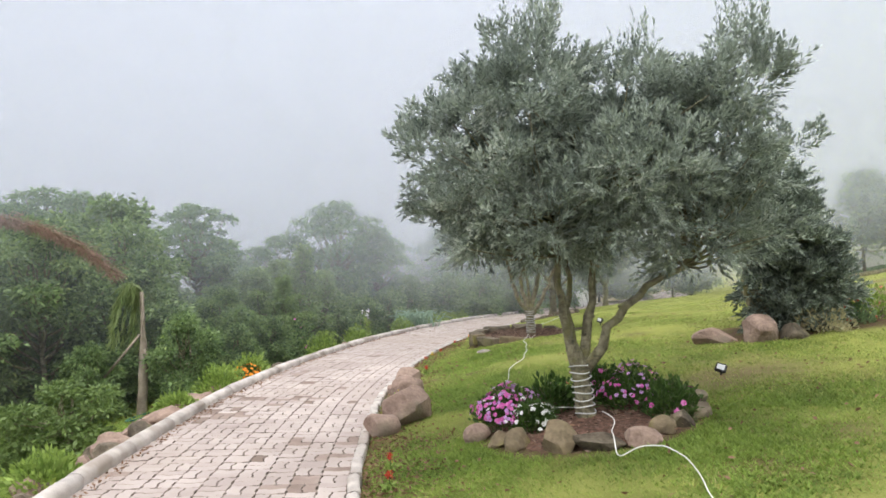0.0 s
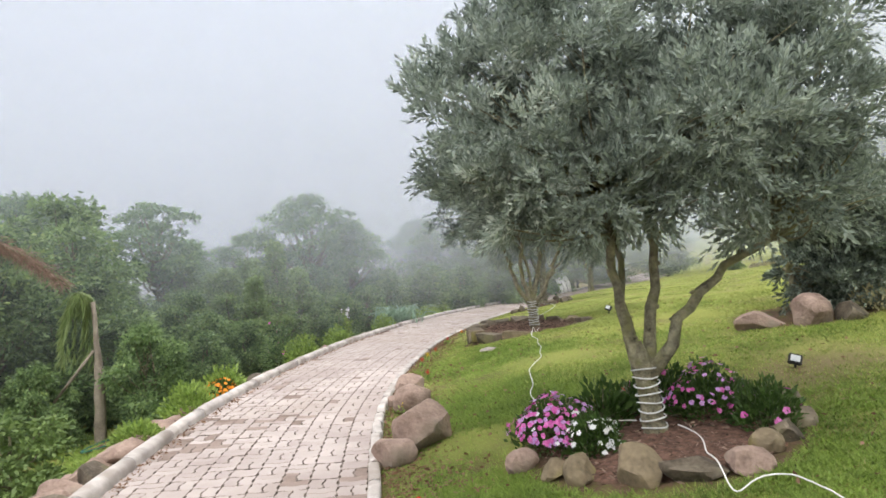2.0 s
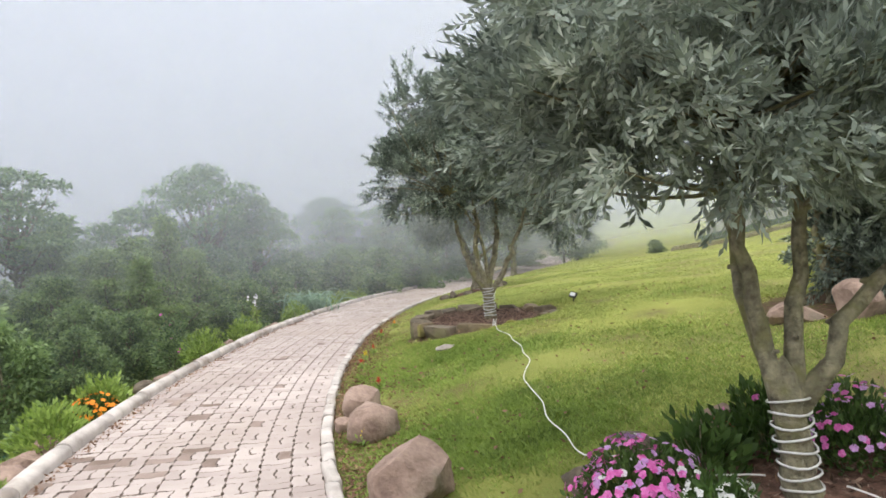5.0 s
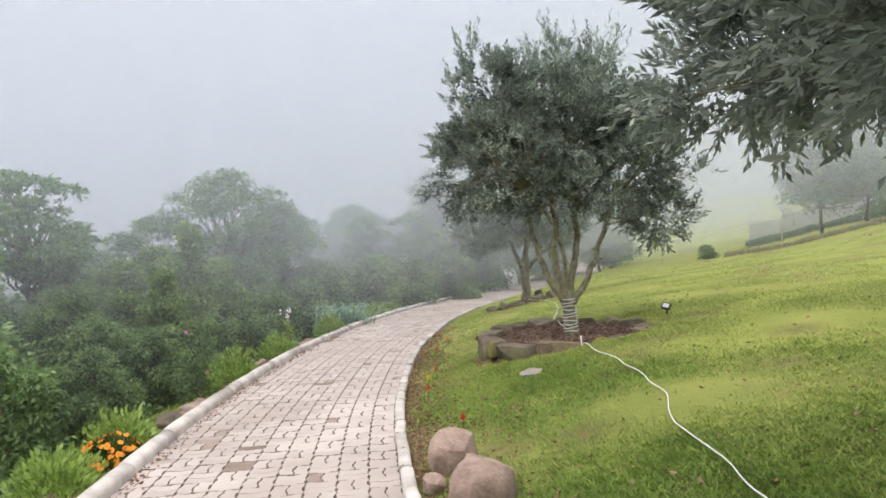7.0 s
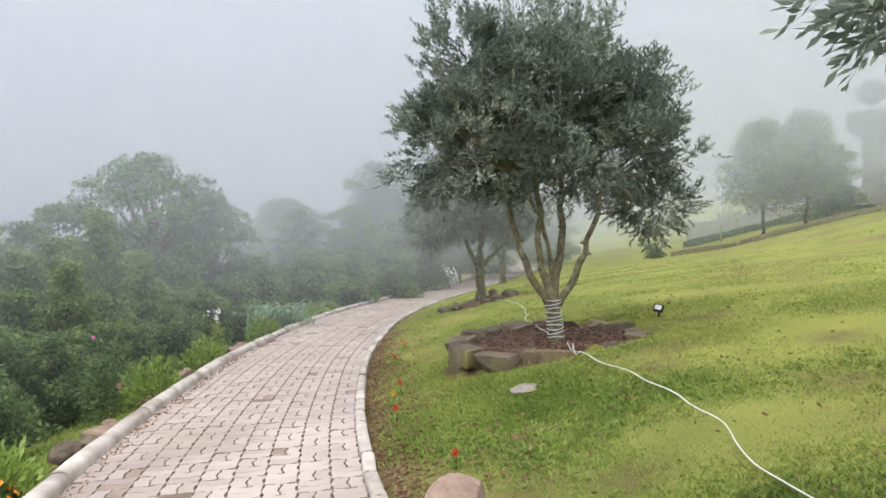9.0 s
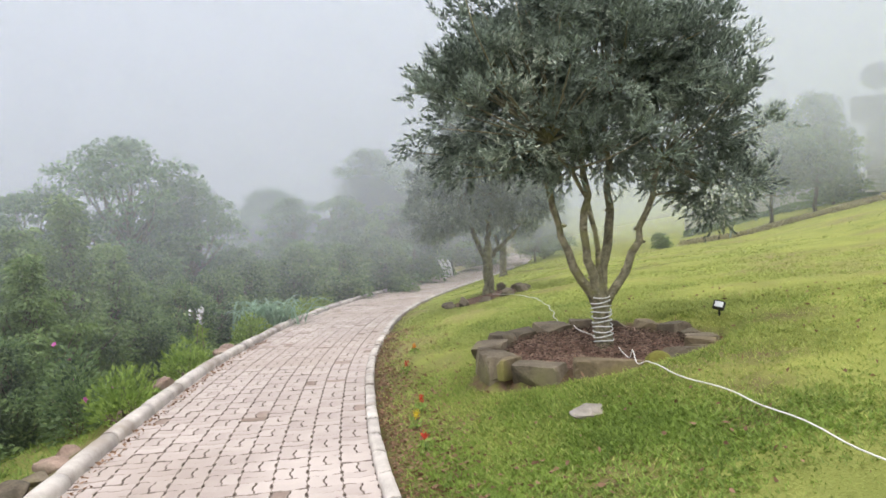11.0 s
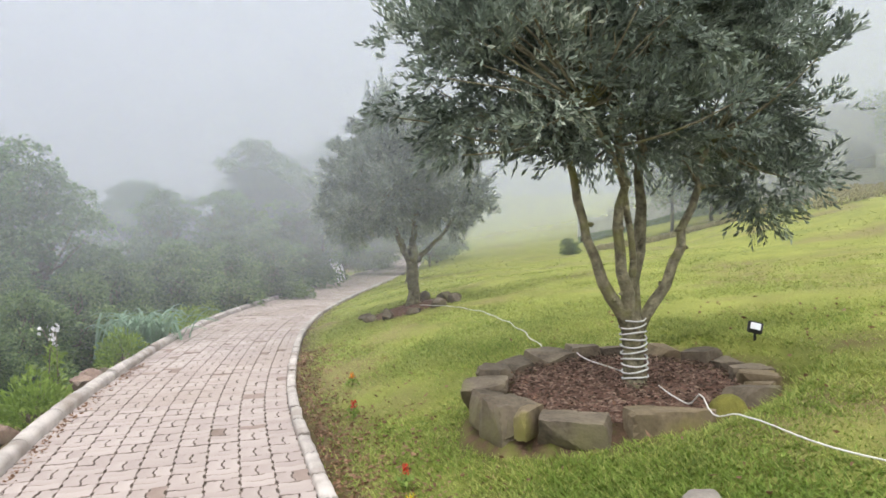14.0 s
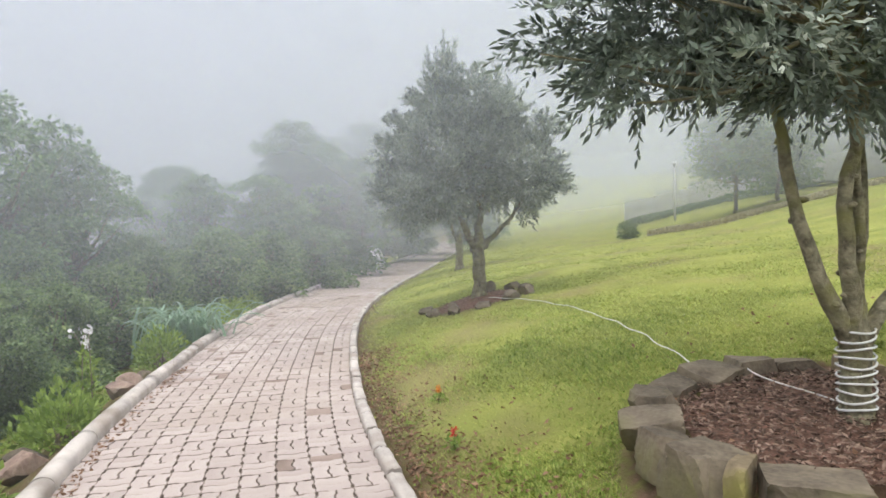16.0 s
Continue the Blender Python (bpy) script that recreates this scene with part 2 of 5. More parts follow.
MULCH = material("mulch", (0.05, 0.028, 0.02), (0.22, 0.125, 0.09), scale=22, rough=1.0, bump=1.0, fine=90, detail=0.02)
CHIP = material("bark_chip", (0.06, 0.038, 0.028), (0.28, 0.195, 0.15), scale=9, rough=0.95, bump=0.2, fine=60, island=0.8)
OLIVE = leaf_material("olive_leaf", (0.032, 0.05, 0.036), (0.26, 0.315, 0.25), 0.4, 0.2, 0.15, (0.5, 0.54, 0.45), 1.7)
# Paler olive leaf: mist and backlight put into its colour and sheen.
OLIVE_HAZED = leaf_material("olive_leaf_hazed", (0.06, 0.085, 0.066), (0.38, 0.435, 0.36), 0.36, 0.35, 0.35, (0.58, 0.62, 0.54), 1.7)
GREEN = leaf_material("broad_leaf", (0.055, 0.1, 0.046), (0.28, 0.395, 0.155), 0.5, 0.45, 0.12, (0.36, 0.45, 0.16), 1.5)
GREEN_GREY = leaf_material("dull_leaf", (0.07, 0.125, 0.065), (0.27, 0.39, 0.175), 0.6, 0.45, 0.1)
GREEN_LIGHT = leaf_material("light_leaf", (0.12, 0.2, 0.04), (0.39, 0.52, 0.13), 0.5, 0.4, 0.0, (0.4, 0.42, 0.1))
GREEN_BLUE = leaf_material("strap_leaf", (0.15, 0.26, 0.16), (0.35, 0.49, 0.35), 0.45, 0.3)
FLOWER_LEAF = leaf_material("vinca_leaf", (0.035, 0.075, 0.02), (0.11, 0.19, 0.045), 0.4, 0.3)
BLADE = leaf_material("grass_blade", (0.085, 0.14, 0.024), (0.31, 0.42, 0.085), 0.6, 0.5, 0.0, (0.48, 0.38, 0.19), 0.9)
# Yellowed blades, the haze of the further lawn painted into their colour.
BLADE_DRY_HAZED = leaf_material("yellowed_hazed_blade", (0.21, 0.26, 0.065), (0.49, 0.53, 0.16), 0.6, 0.5, 0.0, (0.52, 0.43, 0.24), 0.8)
DRY = leaf_material("dry_leaf", (0.12, 0.06, 0.035), (0.36, 0.22, 0.14), 0.8, 0.2)
DEAD = leaf_material("withered_frond", (0.2, 0.125, 0.095), (0.4, 0.28, 0.215), 0.8, 0.3)
DULL_LIGHT = leaf_material("shrub_leaf", (0.07, 0.12, 0.035), (0.24, 0.33, 0.105), 0.5, 0.35)
MAUVE = leaf_material("mauve_petal", (0.5, 0.24, 0.55), (0.7, 0.42, 0.75), 0.6, 0.3)
CONIFER = leaf_material("conifer_spray", (0.11, 0.175, 0.06), (0.3, 0.41, 0.15), 0.6, 0.4, 0.1)
HEDGE = leaf_material("hedge_leaf", (0.38, 0.35, 0.2), (0.6, 0.55, 0.35), 0.7, 0.35)
FROND = leaf_material("palm_frond", (0.13, 0.19, 0.06), (0.34, 0.42, 0.18), 0.5, 0.3)
PINK = leaf_material("pink_petal", (0.55, 0.05, 0.3), (0.8, 0.25, 0.6), 0.6, 0.3, 0.0, (0.75, 0.45, 0.75))
WHITE = leaf_material("white_petal", (0.78, 0.78, 0.76), (0.85, 0.85, 0.85), 0.6, 0.3)
ORANGE = leaf_material("orange_petal", (0.75, 0.2, 0.01), (0.85, 0.33, 0.02), 0.6, 0.2)
RED = leaf_material("red_petal", (0.55, 0.03, 0.02), (0.7, 0.1, 0.06), 0.6, 0.2)
YELLOW = leaf_material("yellow_petal", (0.7, 0.5, 0.03), (0.8, 0.62, 0.06), 0.6, 0.2)
CABLE = material("white_cable", (0.62, 0.6, 0.56), (0.8, 0.79, 0.76), scale=8, rough=0.5, bump=0.05, fine=60)
ROPE = material("clear_rope_light", (0.5, 0.5, 0.48), (0.72, 0.72, 0.7), scale=30, rough=0.25, bump=0.2, fine=150, spec=0.6)
BLACK = material("black_metal", (0.015, 0.015, 0.016), (0.04, 0.04, 0.042), scale=8, rough=0.5, bump=0.1)
LAMP_GLASS = material("lamp_glass", (0.7, 0.72, 0.75), (0.85, 0.86, 0.88), scale=20, rough=0.1, bump=0.0, spec=0.8)
WALL_WHITE = material("white_plaster", (0.66, 0.65, 0.64), (0.8, 0.8, 0.79), scale=1.0, rough=0.9, bump=0.2, fine=30)
ROOF = material("roof_tile", (0.12, 0.09, 0.08), (0.25, 0.2, 0.18), scale=2, rough=0.9, bump=0.4, fine=20)
HOSE = material("green_hose", (0.02, 0.09, 0.07), (0.03, 0.14, 0.11), scale=8, rough=0.5, bump=0.05)

# ---- the lie of the land ----
LINE_X = [-1.0, -0.4, -0.85, -1.45, -1.74, -1.88, -1.88, -1.67, -1.31, -0.84, -0.13, 0.85, 2.25, 4.5, 7.4, 10.8, 15.0, 21.0]
LINE_Y = [-30.0, -6.0, -0.5, 3.0, 5.0, 7.5, 9.5, 12.0, 14.3, 16.6, 19.1, 22.0, 25.2, 29.3, 34.2, 40.0, 47.0, 57.0]
HALF = 1.02


def path_line(step=0.1):
    p = np.c_[LINE_X, LINE_Y]
    p = np.vstack([2 * p[0] - p[1], p, 2 * p[-1] - p[-2]])
    out = []
    for i in range(1, len(p) - 2):
        a, b, c, d = p[i - 1], p[i], p[i + 1], p[i + 2]
        n = max(2, int(np.linalg.norm(c - b) / step))
        for k in range(n):
            t = k / n
            out.append(0.5 * (2 * b + (c - a) * t + (2 * a - 5 * b + 4 * c - d) * t * t + (3 * b - a - 3 * c + d) * t ** 3))
    out = np.array(out)
    far = np.r_[0, np.cumsum(np.linalg.norm(np.diff(out, axis=0), axis=1))]
    s = np.arange(0, far[-1], step)
    return s, np.c_[np.interp(s, far, out[:, 0]), np.interp(s, far, out[:, 1])]


S, CENTRE = path_line()
TANGENT = unit(np.gradient(CENTRE, axis=0))
NORMAL = np.c_[TANGENT[:, 1], -TANGENT[:, 0]]


def path_z(y):
    return 0.07 - 0.0395 * np.minimum(y, 45.0)


UP_AT = [0, 1.0, 2.0, 3.5, 6.0, 9.0, 13.0, 20.0, 40.0, 90.0]
UP_NEAR = [0, 0.165, 0.33, 0.54, 0.86, 1.25, 1.9, 2.9, 4.8, 7.5]
UP_FAR = [0, 0.28, 0.53, 0.76, 1.06, 1.45, 2.45, 3.5, 5.2, 7.5]
# level planting ground: centre, half widths, height and its fall along x and y
PADS = [(1.62, 12.92, 1.08, 0.84, 0.05, 0.03, 0.05)]


def rise(yc, d):
    """Height of the ground over the path's line, d metres to its right (minus: left)."""
    e = np.maximum(d - 1.1, 0)
    m = np.clip((yc - 5.0) / 7.0, 0, 1)
    up = (1 - m) * np.interp(e, UP_AT, UP_NEAR) + m * np.interp(e, UP_AT, UP_FAR)
    f = np.maximum(-d - 1.15, 0)
    down = np.interp(f, [0, 0.15, 0.5, 1.0, 2.6, 5.0, 10.0, 40.0], [0, 0.06, 0.26, 0.46, 0.9, 1.4, 2.05, 5.5])
    return np.where(d >= 0, up, -np.minimum(down, 5.5))


def pad_reach(x, y, pad):
    return np.hypot((x - pad[0]) / pad[2], (y - pad[1]) / pad[3])


def levelled(x, y, z):
    """The ground cut and filled to the level beds."""
    for pad in PADS:
        q = pad_reach(x, y, pad)
        flat = pad[4] + pad[5] * (x - pad[0]) + pad[6] * (y - pad[1])
        w = np.where(flat > z, np.clip((1.0 - q) / 0.12, 0, 1), np.clip((1.32 - q) / 0.32, 0, 1))
        z = z * (1 - w) + flat * w
    return z


def locate(x, y):
    x, y = np.atleast_1d(x).astype(float), np.atleast_1d(y).astype(float)
    idx = np.empty(len(x), int)
    for a in range(0, len(x), 4000):
        dx = x[a:a + 4000, None] - CENTRE[None, :, 0]
        dy = y[a:a + 4000, None] - CENTRE[None, :, 1]
        idx[a:a + 4000] = np.argmin(dx * dx + dy * dy, axis=1)
    d = (x - CENTRE[idx, 0]) * NORMAL[idx, 0] + (y - CENTRE[idx, 1]) * NORMAL[idx, 1]
    far = np.hypot(x - CENTRE[idx, 0], y - CENTRE[idx, 1])
    return idx, np.sign(d) * np.maximum(np.abs(d), far * 0.999)


def ground_z(x, y):
    idx, d = locate(x, y)
    yc = CENTRE[idx, 1]
    z = levelled(x, y, path_z(yc) + rise(yc, d))
    return np.where(np.abs(d) < 1.07, z - 0.1, z)


def gz(x, y):
    return float(ground_z(x, y)[0])


def at_side(y, d):
    """The place d metres to the right of the path's line where that is at y."""
    i = int(np.argmin(np.abs(CENTRE[:, 1] - y)))
    return CENTRE[i] + NORMAL[i] * d


BEDS = [(1.28, 5.95, 0.95), (3.1, 19.6, 0.75), (5.6, 9.2, 0.8), (6.9, 10.2, 0.8), (4.3, 9.2, 0.8)]


# worn brown spots in the turf: place, radius
BARE = [(1.24, 10.5, 0.3), (1.6, 10.9, 0.34), (0.33, 10.5, 0.42), (3.15, 12.15, 0.4), (2.05, 4.35, 0.3), (2.86, 4.7, 0.22), (6.2, 19.0, 0.7), (0.4, 9.3, 0.25), (0.55, 8.2, 0.3), (-0.1, 9.5, 0.25), (2.2, 9.6, 0.35), (2.9, 10.4, 0.3), (0.1, 12.2, 0.3), (2.1, 11.3, 0.25), (0.0, 6.2, 0.25)]


def soil_mask(x, y, idx, d):
    edge = np.clip(1.0 - (d - 1.1) / (0.46 + 0.18 * np.sin(y * 2.3) * np.sin(y * 0.9 + 1)), 0, 0.8) * (d > 1.0) * np.where(CENTRE[idx, 1] > 9.5, 1.0, 0.55)
    left = np.where(d < -1.05, np.clip(1.6 - (-d - 1.1) / 0.5, 0.0, 1) * 0.9, 0)
    wood = np.where(d < -6.5, np.clip((-d - 6.5) / 2, 0, 0.75), 0)
    m = np.maximum(np.maximum(edge, left), wood)
    for bx, by, r in BEDS:
        m = np.maximum(m, np.clip((r + 0.12 - np.hypot(x - bx, y - by)) / 0.2, 0, 1))
    for bx, by, r in BARE:
        m = np.maximum(m, 0.62 * np.clip(1.3 - np.hypot(x - bx, (y - by) * 1.2) / r, 0, 1))
    for pad in PADS:
        m = np.maximum(m, np.clip((1.16 - pad_reach(x, y, pad)) / 0.1, 0, 1))
    return m


def dry_haze_share(x, y, d):
    """How far the turf has yellowed and is paled for haze: more up the open slope and further along."""
    wave = 0.3 * np.sin(x * 1.7 + 0.6 * y) * np.sin(y * 1.1 - 0.5 * x) + 0.25 * np.sin(x * 4.3 - 1.9 * y) * np.sin(y * 3.7 + 1.3 * x)
    return np.clip((y - 9.0) / 11.0 + (d - 2.0) / 5.5 + wave, 0, 0.95) * (d > 1.0)


def spaced(near, far, fine, grow):
    out, v, st = [0.0], 0.0, fine
    while v < far:
        if v > near:
            st *= grow
        v += st
        out.append(v)
    return np.array(out)


def build_ground():
    gx = spaced(7, 400, 0.16, 1.16)
    xs = np.r_[-gx[:0:-1] - 0.5, gx - 0.5]
    gyf, gyb = spaced(24, 400, 0.2, 1.16), spaced(3, 200, 0.4, 1.25)
    ys = np.r_[-gyb[:0:-1], gyf]
    X, Y = np.meshgrid(xs, ys)
    x, y = X.ravel(), Y.ravel()
    idx, d = locate(x, y)
    yc = CENTRE[idx, 1]
    z = levelled(x, y, path_z(yc) + rise(yc, d))
    z = np.where(np.abs(d) < 1.12, z - 0.12, z)
    lump = np.array([noise.noise((a * 0.8, b * 0.8, 0)) for a, b in zip(x, y)])
    z = z + np.where((np.abs(d) > 1.4) & (pad_reach(x, y, PADS[0]) > 1.3), lump * 0.03, 0)
    w, h = len(xs), len(ys)
    i = np.arange((h - 1) * (w - 1))
    r, c = i // (w - 1), i % (w - 1)
    a = r * w + c
    me = mesh_of("ground", np.c_[x, y, z], np.c_[a, a + 1, a + w + 1, a + w].tolist(), smooth=True)
    at = me.attributes.new("soil", "FLOAT", "POINT")
    at.data.foreach_set("value", soil_mask(x, y, idx, d).astype(np.float32))
    # dry: yellowing together with the paling that haze gives further off
    at = me.attributes.new("dry", "FLOAT", "POINT")
    at.data.foreach_set("value", dry_haze_share(x, y, d).astype(np.float32))
    return tagged(part("ground", me, TURF), "sloping lawn and bare earth falling to a wooded valley", "ground", kind="structure")


build_ground()


# ---- mist between the trees ----
def fog_ring(radius, density, top):
    n, rows = 72, (0.0, 0.35, 0.9, 1.8, 3.2, 5.5, 8.5, 12.0, 17.0)
    v, mist = [], []
    cx, cy = -1.0, 6.0
    ang = np.linspace(0, 2 * math.pi, n, endpoint=False)
    x, y = cx + radius * np.cos(ang), cy + radius * np.sin(ang)
    g = ground_z(x, y)
    for hgt in rows:
        k = hgt / rows[-1] * top
        full = min(1, (k / 2.2)) if k < 2.2 else max(0.0, 1 - max(0, k - 0.35 * top) / (0.65 * top))
        for j in range(n):
            v.append((x[j], y[j], g[j] + k))
            mist.append(full)
    f = [(r * n + j, r * n + (j + 1) % n, (r + 1) * n + (j + 1) % n, (r + 1) * n + j) for r in range(len(rows) - 1) for j in range(n)]
    me = mesh_of("fog_bank", v, f, smooth=True)
    at = me.attributes.new("mist", "FLOAT", "POINT")
    at.data.foreach_set("value", np.array(mist, np.float32))
    tagged(part("fog_bank", me, fog_material("mist", density)), "thin drifting white morning fog among the trees", "fog", kind="structure")


for ring in ((8.3, 0.09, 16), (12.4, 0.15, 20), (16.2, 0.1, 22), (18.6, 0.11, 24), (22.5, 0.17, 26), (27.0, 0.26, 30), (34.0, 0.45, 34), (46.0, 0.6, 40)):
    fog_ring(*ring)


# ---- olive trees ----
def olive(label, base, lean, fork, limbs, lobes, clumps, per_clump, seed, leaf, mat, trunk_r=0.1, shoots=40, ragged=0.3):
    """limbs: (end, radius, bulge); lobes: (centre, radii) of the crown, filled with clumps of leafy twigs."""
    rng = np.random.default_rng(seed)
    x, y = base
    tree = thing("olive_tree", pose(x, y, gz(x, y)), label, "tree", "olive trees along the path")
    wood = Tubes()
    top = np.array([lean[0], lean[1], fork])
    zs = np.linspace(-0.12, fork + 0.06, 11)
    pts = [np.array([lean[0] * max(z, 0) / fork, lean[1] * max(z, 0) / fork, z]) + rng.normal(0, 0.006, 3) for z in zs]
    wood.add(pts, [trunk_r * (1.45 if z < 0 else 1.2 - 0.22 * min(1, z / 0.2) - 0.2 * max(0, z / fork - 0.5)) * (1 - 0.9 * max(0, (z - fork + 0.08) / 0.14) ** 1.3) for z in zs], 12, 0.07, rng)
    lobes = [(np.array(c, float), np.array(r, float)) for c, r in lobes]
    tips = []
    for end, r, bulge in limbs:
        end = np.array(end, float)
        out = unit(np.array([end[0] - top[0], end[1] - top[1], 0.0]) + 1e-6)
        c = bend(top - np.array([lean[0] * 0.3, lean[1] * 0.3, 0.2]) + out * trunk_r * 0.35, end, np.array(bulge) + rng.normal(0, 0.02, 3), 11, rng, 0.014)
        wood.add(c, r * (1.12 - 0.55 * np.linspace(0, 1, 11) + 0.35 * np.exp(-np.linspace(0, 1, 11) * 9)), 9, 0.13, rng)
        for k in (2, 3, 5, 6, 8):
            q = unit(rng.normal(0, 1, 3) * (1, 1, 0.4))
            wood.add([c[k], c[k] + q * r * rng.uniform(1.0, 1.3), c[k] + q * r * rng.uniform(1.35, 1.75)], [r * 0.55, r * 0.42, r * 0.16], 6, 0.2, rng)
        tips += [c[6], c[8], c[10]]
    tips = np.array(tips)
    # clumps sit mostly near the skin of the lobes, with gaps between them
    vol = np.array([r[0] * r[1] * r[2] for c, r in lobes]) ** 0.75
    which = rng.choice(len(lobes), clumps, p=vol / vol.sum())
    lc, lr = np.array([l[0] for l in lobes])[which], np.array([l[1] for l in lobes])[which]
    u = unit(rng.normal(0, 1, (clumps, 3)))
    cc = lc + lr * u * rng.uniform(0.25, 1.0, (clumps, 1)) ** 0.5 * (0.9 + ragged * rng.uniform(-1, 1, (clumps, 1)) * 0.5)
    cr = rng.uniform(0.09, 0.2, clumps)
    for k in range(0, clumps, 4):
        s0 = tips[np.argmin(((tips - cc[k]) ** 2).sum(1))]
        wood.add(bend(s0, cc[k], rng.normal(0, 0.05, 3), 5), np.linspace(0.012, 0.004, 5), 4)
    part("trunk", wood.mesh("trunk"), BARK, tree, "gnarled grey-brown bark")
    twigs = clumps * per_clump
    home = np.repeat(np.arange(clumps), per_clump)
    v = unit(rng.normal(0, 1, (twigs, 3)))
    v[:, 2] = np.where(v[:, 2] < -0.3, -v[:, 2] * 0.5, v[:, 2])
    away = unit(u[home] + np.array([0, 0, 0.35]))
    foot = cc[home] + v * (cr[home] * rng.uniform(0.1, 1.0, twigs) ** 0.6)[:, None]
    low = (cc[home][:, 2] < lc[home][:, 2] - 0.25 * lr[home][:, 2])[:, None]
    way = unit(v * 0.55 + away * 0.75 + np.where(low, -0.12, 0.35) * np.array([0, 0, 1.0]) + rng.normal(0, 0.33, (twigs, 3)))
    lens = rng.uniform(0.1, 0.21, twigs)
    if shoots:
        score = foot[:, 2] + 0.35 * np.sin(foot[:, 0] * 7 + seed) + rng.uniform(0, 0.5, twigs)
        hi = np.argsort(-score)[:shoots]
        way[hi] = unit(np.array([0, 0, 1.0]) + 0.25 * u[home][hi] + rng.normal(0, 0.16, (shoots, 3)))
        lens[hi] = rng.uniform(0.3, 0.58, shoots)
    sag = np.where(lens > 0.24, -0.02, np.where(low[:, 0], -0.06, -0.04))
    per = 12
    ps, ds = [], []
    across = unit(np.cross(way, rng.normal(0, 1, (twigs, 3))))
    other = np.cross(way, across)
    for k in range(per):
        t = (k + 0.6) / per
        w = k * 1.571 + rng.uniform(-0.5, 0.5, (twigs, 1)) + (math.pi if k % 2 else 0)
        side = across * np.cos(w) + other * np.sin(w)
        ps.append(foot + way * (lens * t)[:, None] + np.array([0, 0, 1.0]) * (sag * t * t * lens / 0.2)[:, None])
        ds.append(way * (0.75 + 0.5 * t) + side * (0.95 - 0.5 * t) + np.array([0, 0, 1.0]) * (sag * 2 * t)[:, None])
    q = leaf_quads(np.concatenate(ps), np.concatenate(ds), rng, leaf, leaf * 0.32, 0.2, 0.3)
    sidev = unit(np.cross(way, rng.normal(0, 1, (twigs, 3)))) * 0.0022
    tipv = foot + way * lens[:, None] + np.array([0, 0, 1.0]) * (sag * lens / 0.2)[:, None]
    st = np.stack([foot - sidev, foot + sidev, tipv + sidev * 0.4, tipv - sidev * 0.4], axis=1)
    part("crown", fan_mesh("crown", np.concatenate([q, st])), mat, tree, "small grey-green olive leaves")
    return tree


OLIVE_ONE = (1.27, 6.0)
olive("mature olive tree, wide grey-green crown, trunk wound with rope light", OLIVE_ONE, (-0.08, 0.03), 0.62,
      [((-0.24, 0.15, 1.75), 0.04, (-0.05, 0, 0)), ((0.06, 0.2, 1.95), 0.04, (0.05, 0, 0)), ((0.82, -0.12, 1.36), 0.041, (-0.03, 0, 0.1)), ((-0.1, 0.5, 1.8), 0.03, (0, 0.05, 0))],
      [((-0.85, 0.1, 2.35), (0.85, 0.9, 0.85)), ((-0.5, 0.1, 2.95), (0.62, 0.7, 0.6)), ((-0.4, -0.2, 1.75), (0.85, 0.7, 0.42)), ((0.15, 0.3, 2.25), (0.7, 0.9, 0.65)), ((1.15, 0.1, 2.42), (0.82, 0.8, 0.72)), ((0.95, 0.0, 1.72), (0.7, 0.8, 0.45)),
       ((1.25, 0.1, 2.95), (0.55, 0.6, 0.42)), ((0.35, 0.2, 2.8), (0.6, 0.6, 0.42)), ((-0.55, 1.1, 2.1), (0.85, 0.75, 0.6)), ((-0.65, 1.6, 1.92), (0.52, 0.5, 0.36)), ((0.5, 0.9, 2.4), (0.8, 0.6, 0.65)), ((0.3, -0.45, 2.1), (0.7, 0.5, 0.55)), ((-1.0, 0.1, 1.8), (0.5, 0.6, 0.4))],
      840, 12, 11, 0.06, OLIVE_HAZED, 0.077, 170)
OLIVE_TWO = (1.67, 12.83)
olive("mature olive tree with four upright limbs above a stone ring", OLIVE_TWO, (-0.04, 0.0), 0.6,
      [((-0.5, 0.1, 1.7), 0.039, (-0.07, 0, -0.02)), ((-0.22, -0.1, 1.9), 0.04, (-0.03, -0.02, 0)), ((0.14, 0.08, 2.2), 0.043, (0.06, 0.02, 0)), ((0.58, -0.12, 1.7), 0.038, (0.06, 0, -0.06)), ((-0.62, -0.25, 1.85), 0.026, (0.22, 0.05, 0.1))],
      [((-0.92, 0.1, 2.25), (0.78, 0.9, 0.8)), ((-0.85, 0.1, 3.05), (0.48, 0.6, 0.62)), ((0.1, 0.1, 2.6), (0.8, 0.95, 0.85)), ((0.12, 0.0, 3.15), (0.5, 0.6, 0.42)), ((0.9, -0.1, 2.15), (0.62, 0.75, 0.72)), ((1.1, -0.2, 1.5), (0.4, 0.5, 0.32)),
       ((-0.25, -0.1, 1.8), (0.75, 0.7, 0.32)), ((-0.5, 0.65, 2.3), (0.7, 0.6, 0.6)), ((0.85, -0.1, 2.75), (0.45, 0.5, 0.4))],
      620, 13, 23, 0.058, OLIVE, 0.076, 130, 0.7)
OLIVE_THREE = (3.2, 19.7)
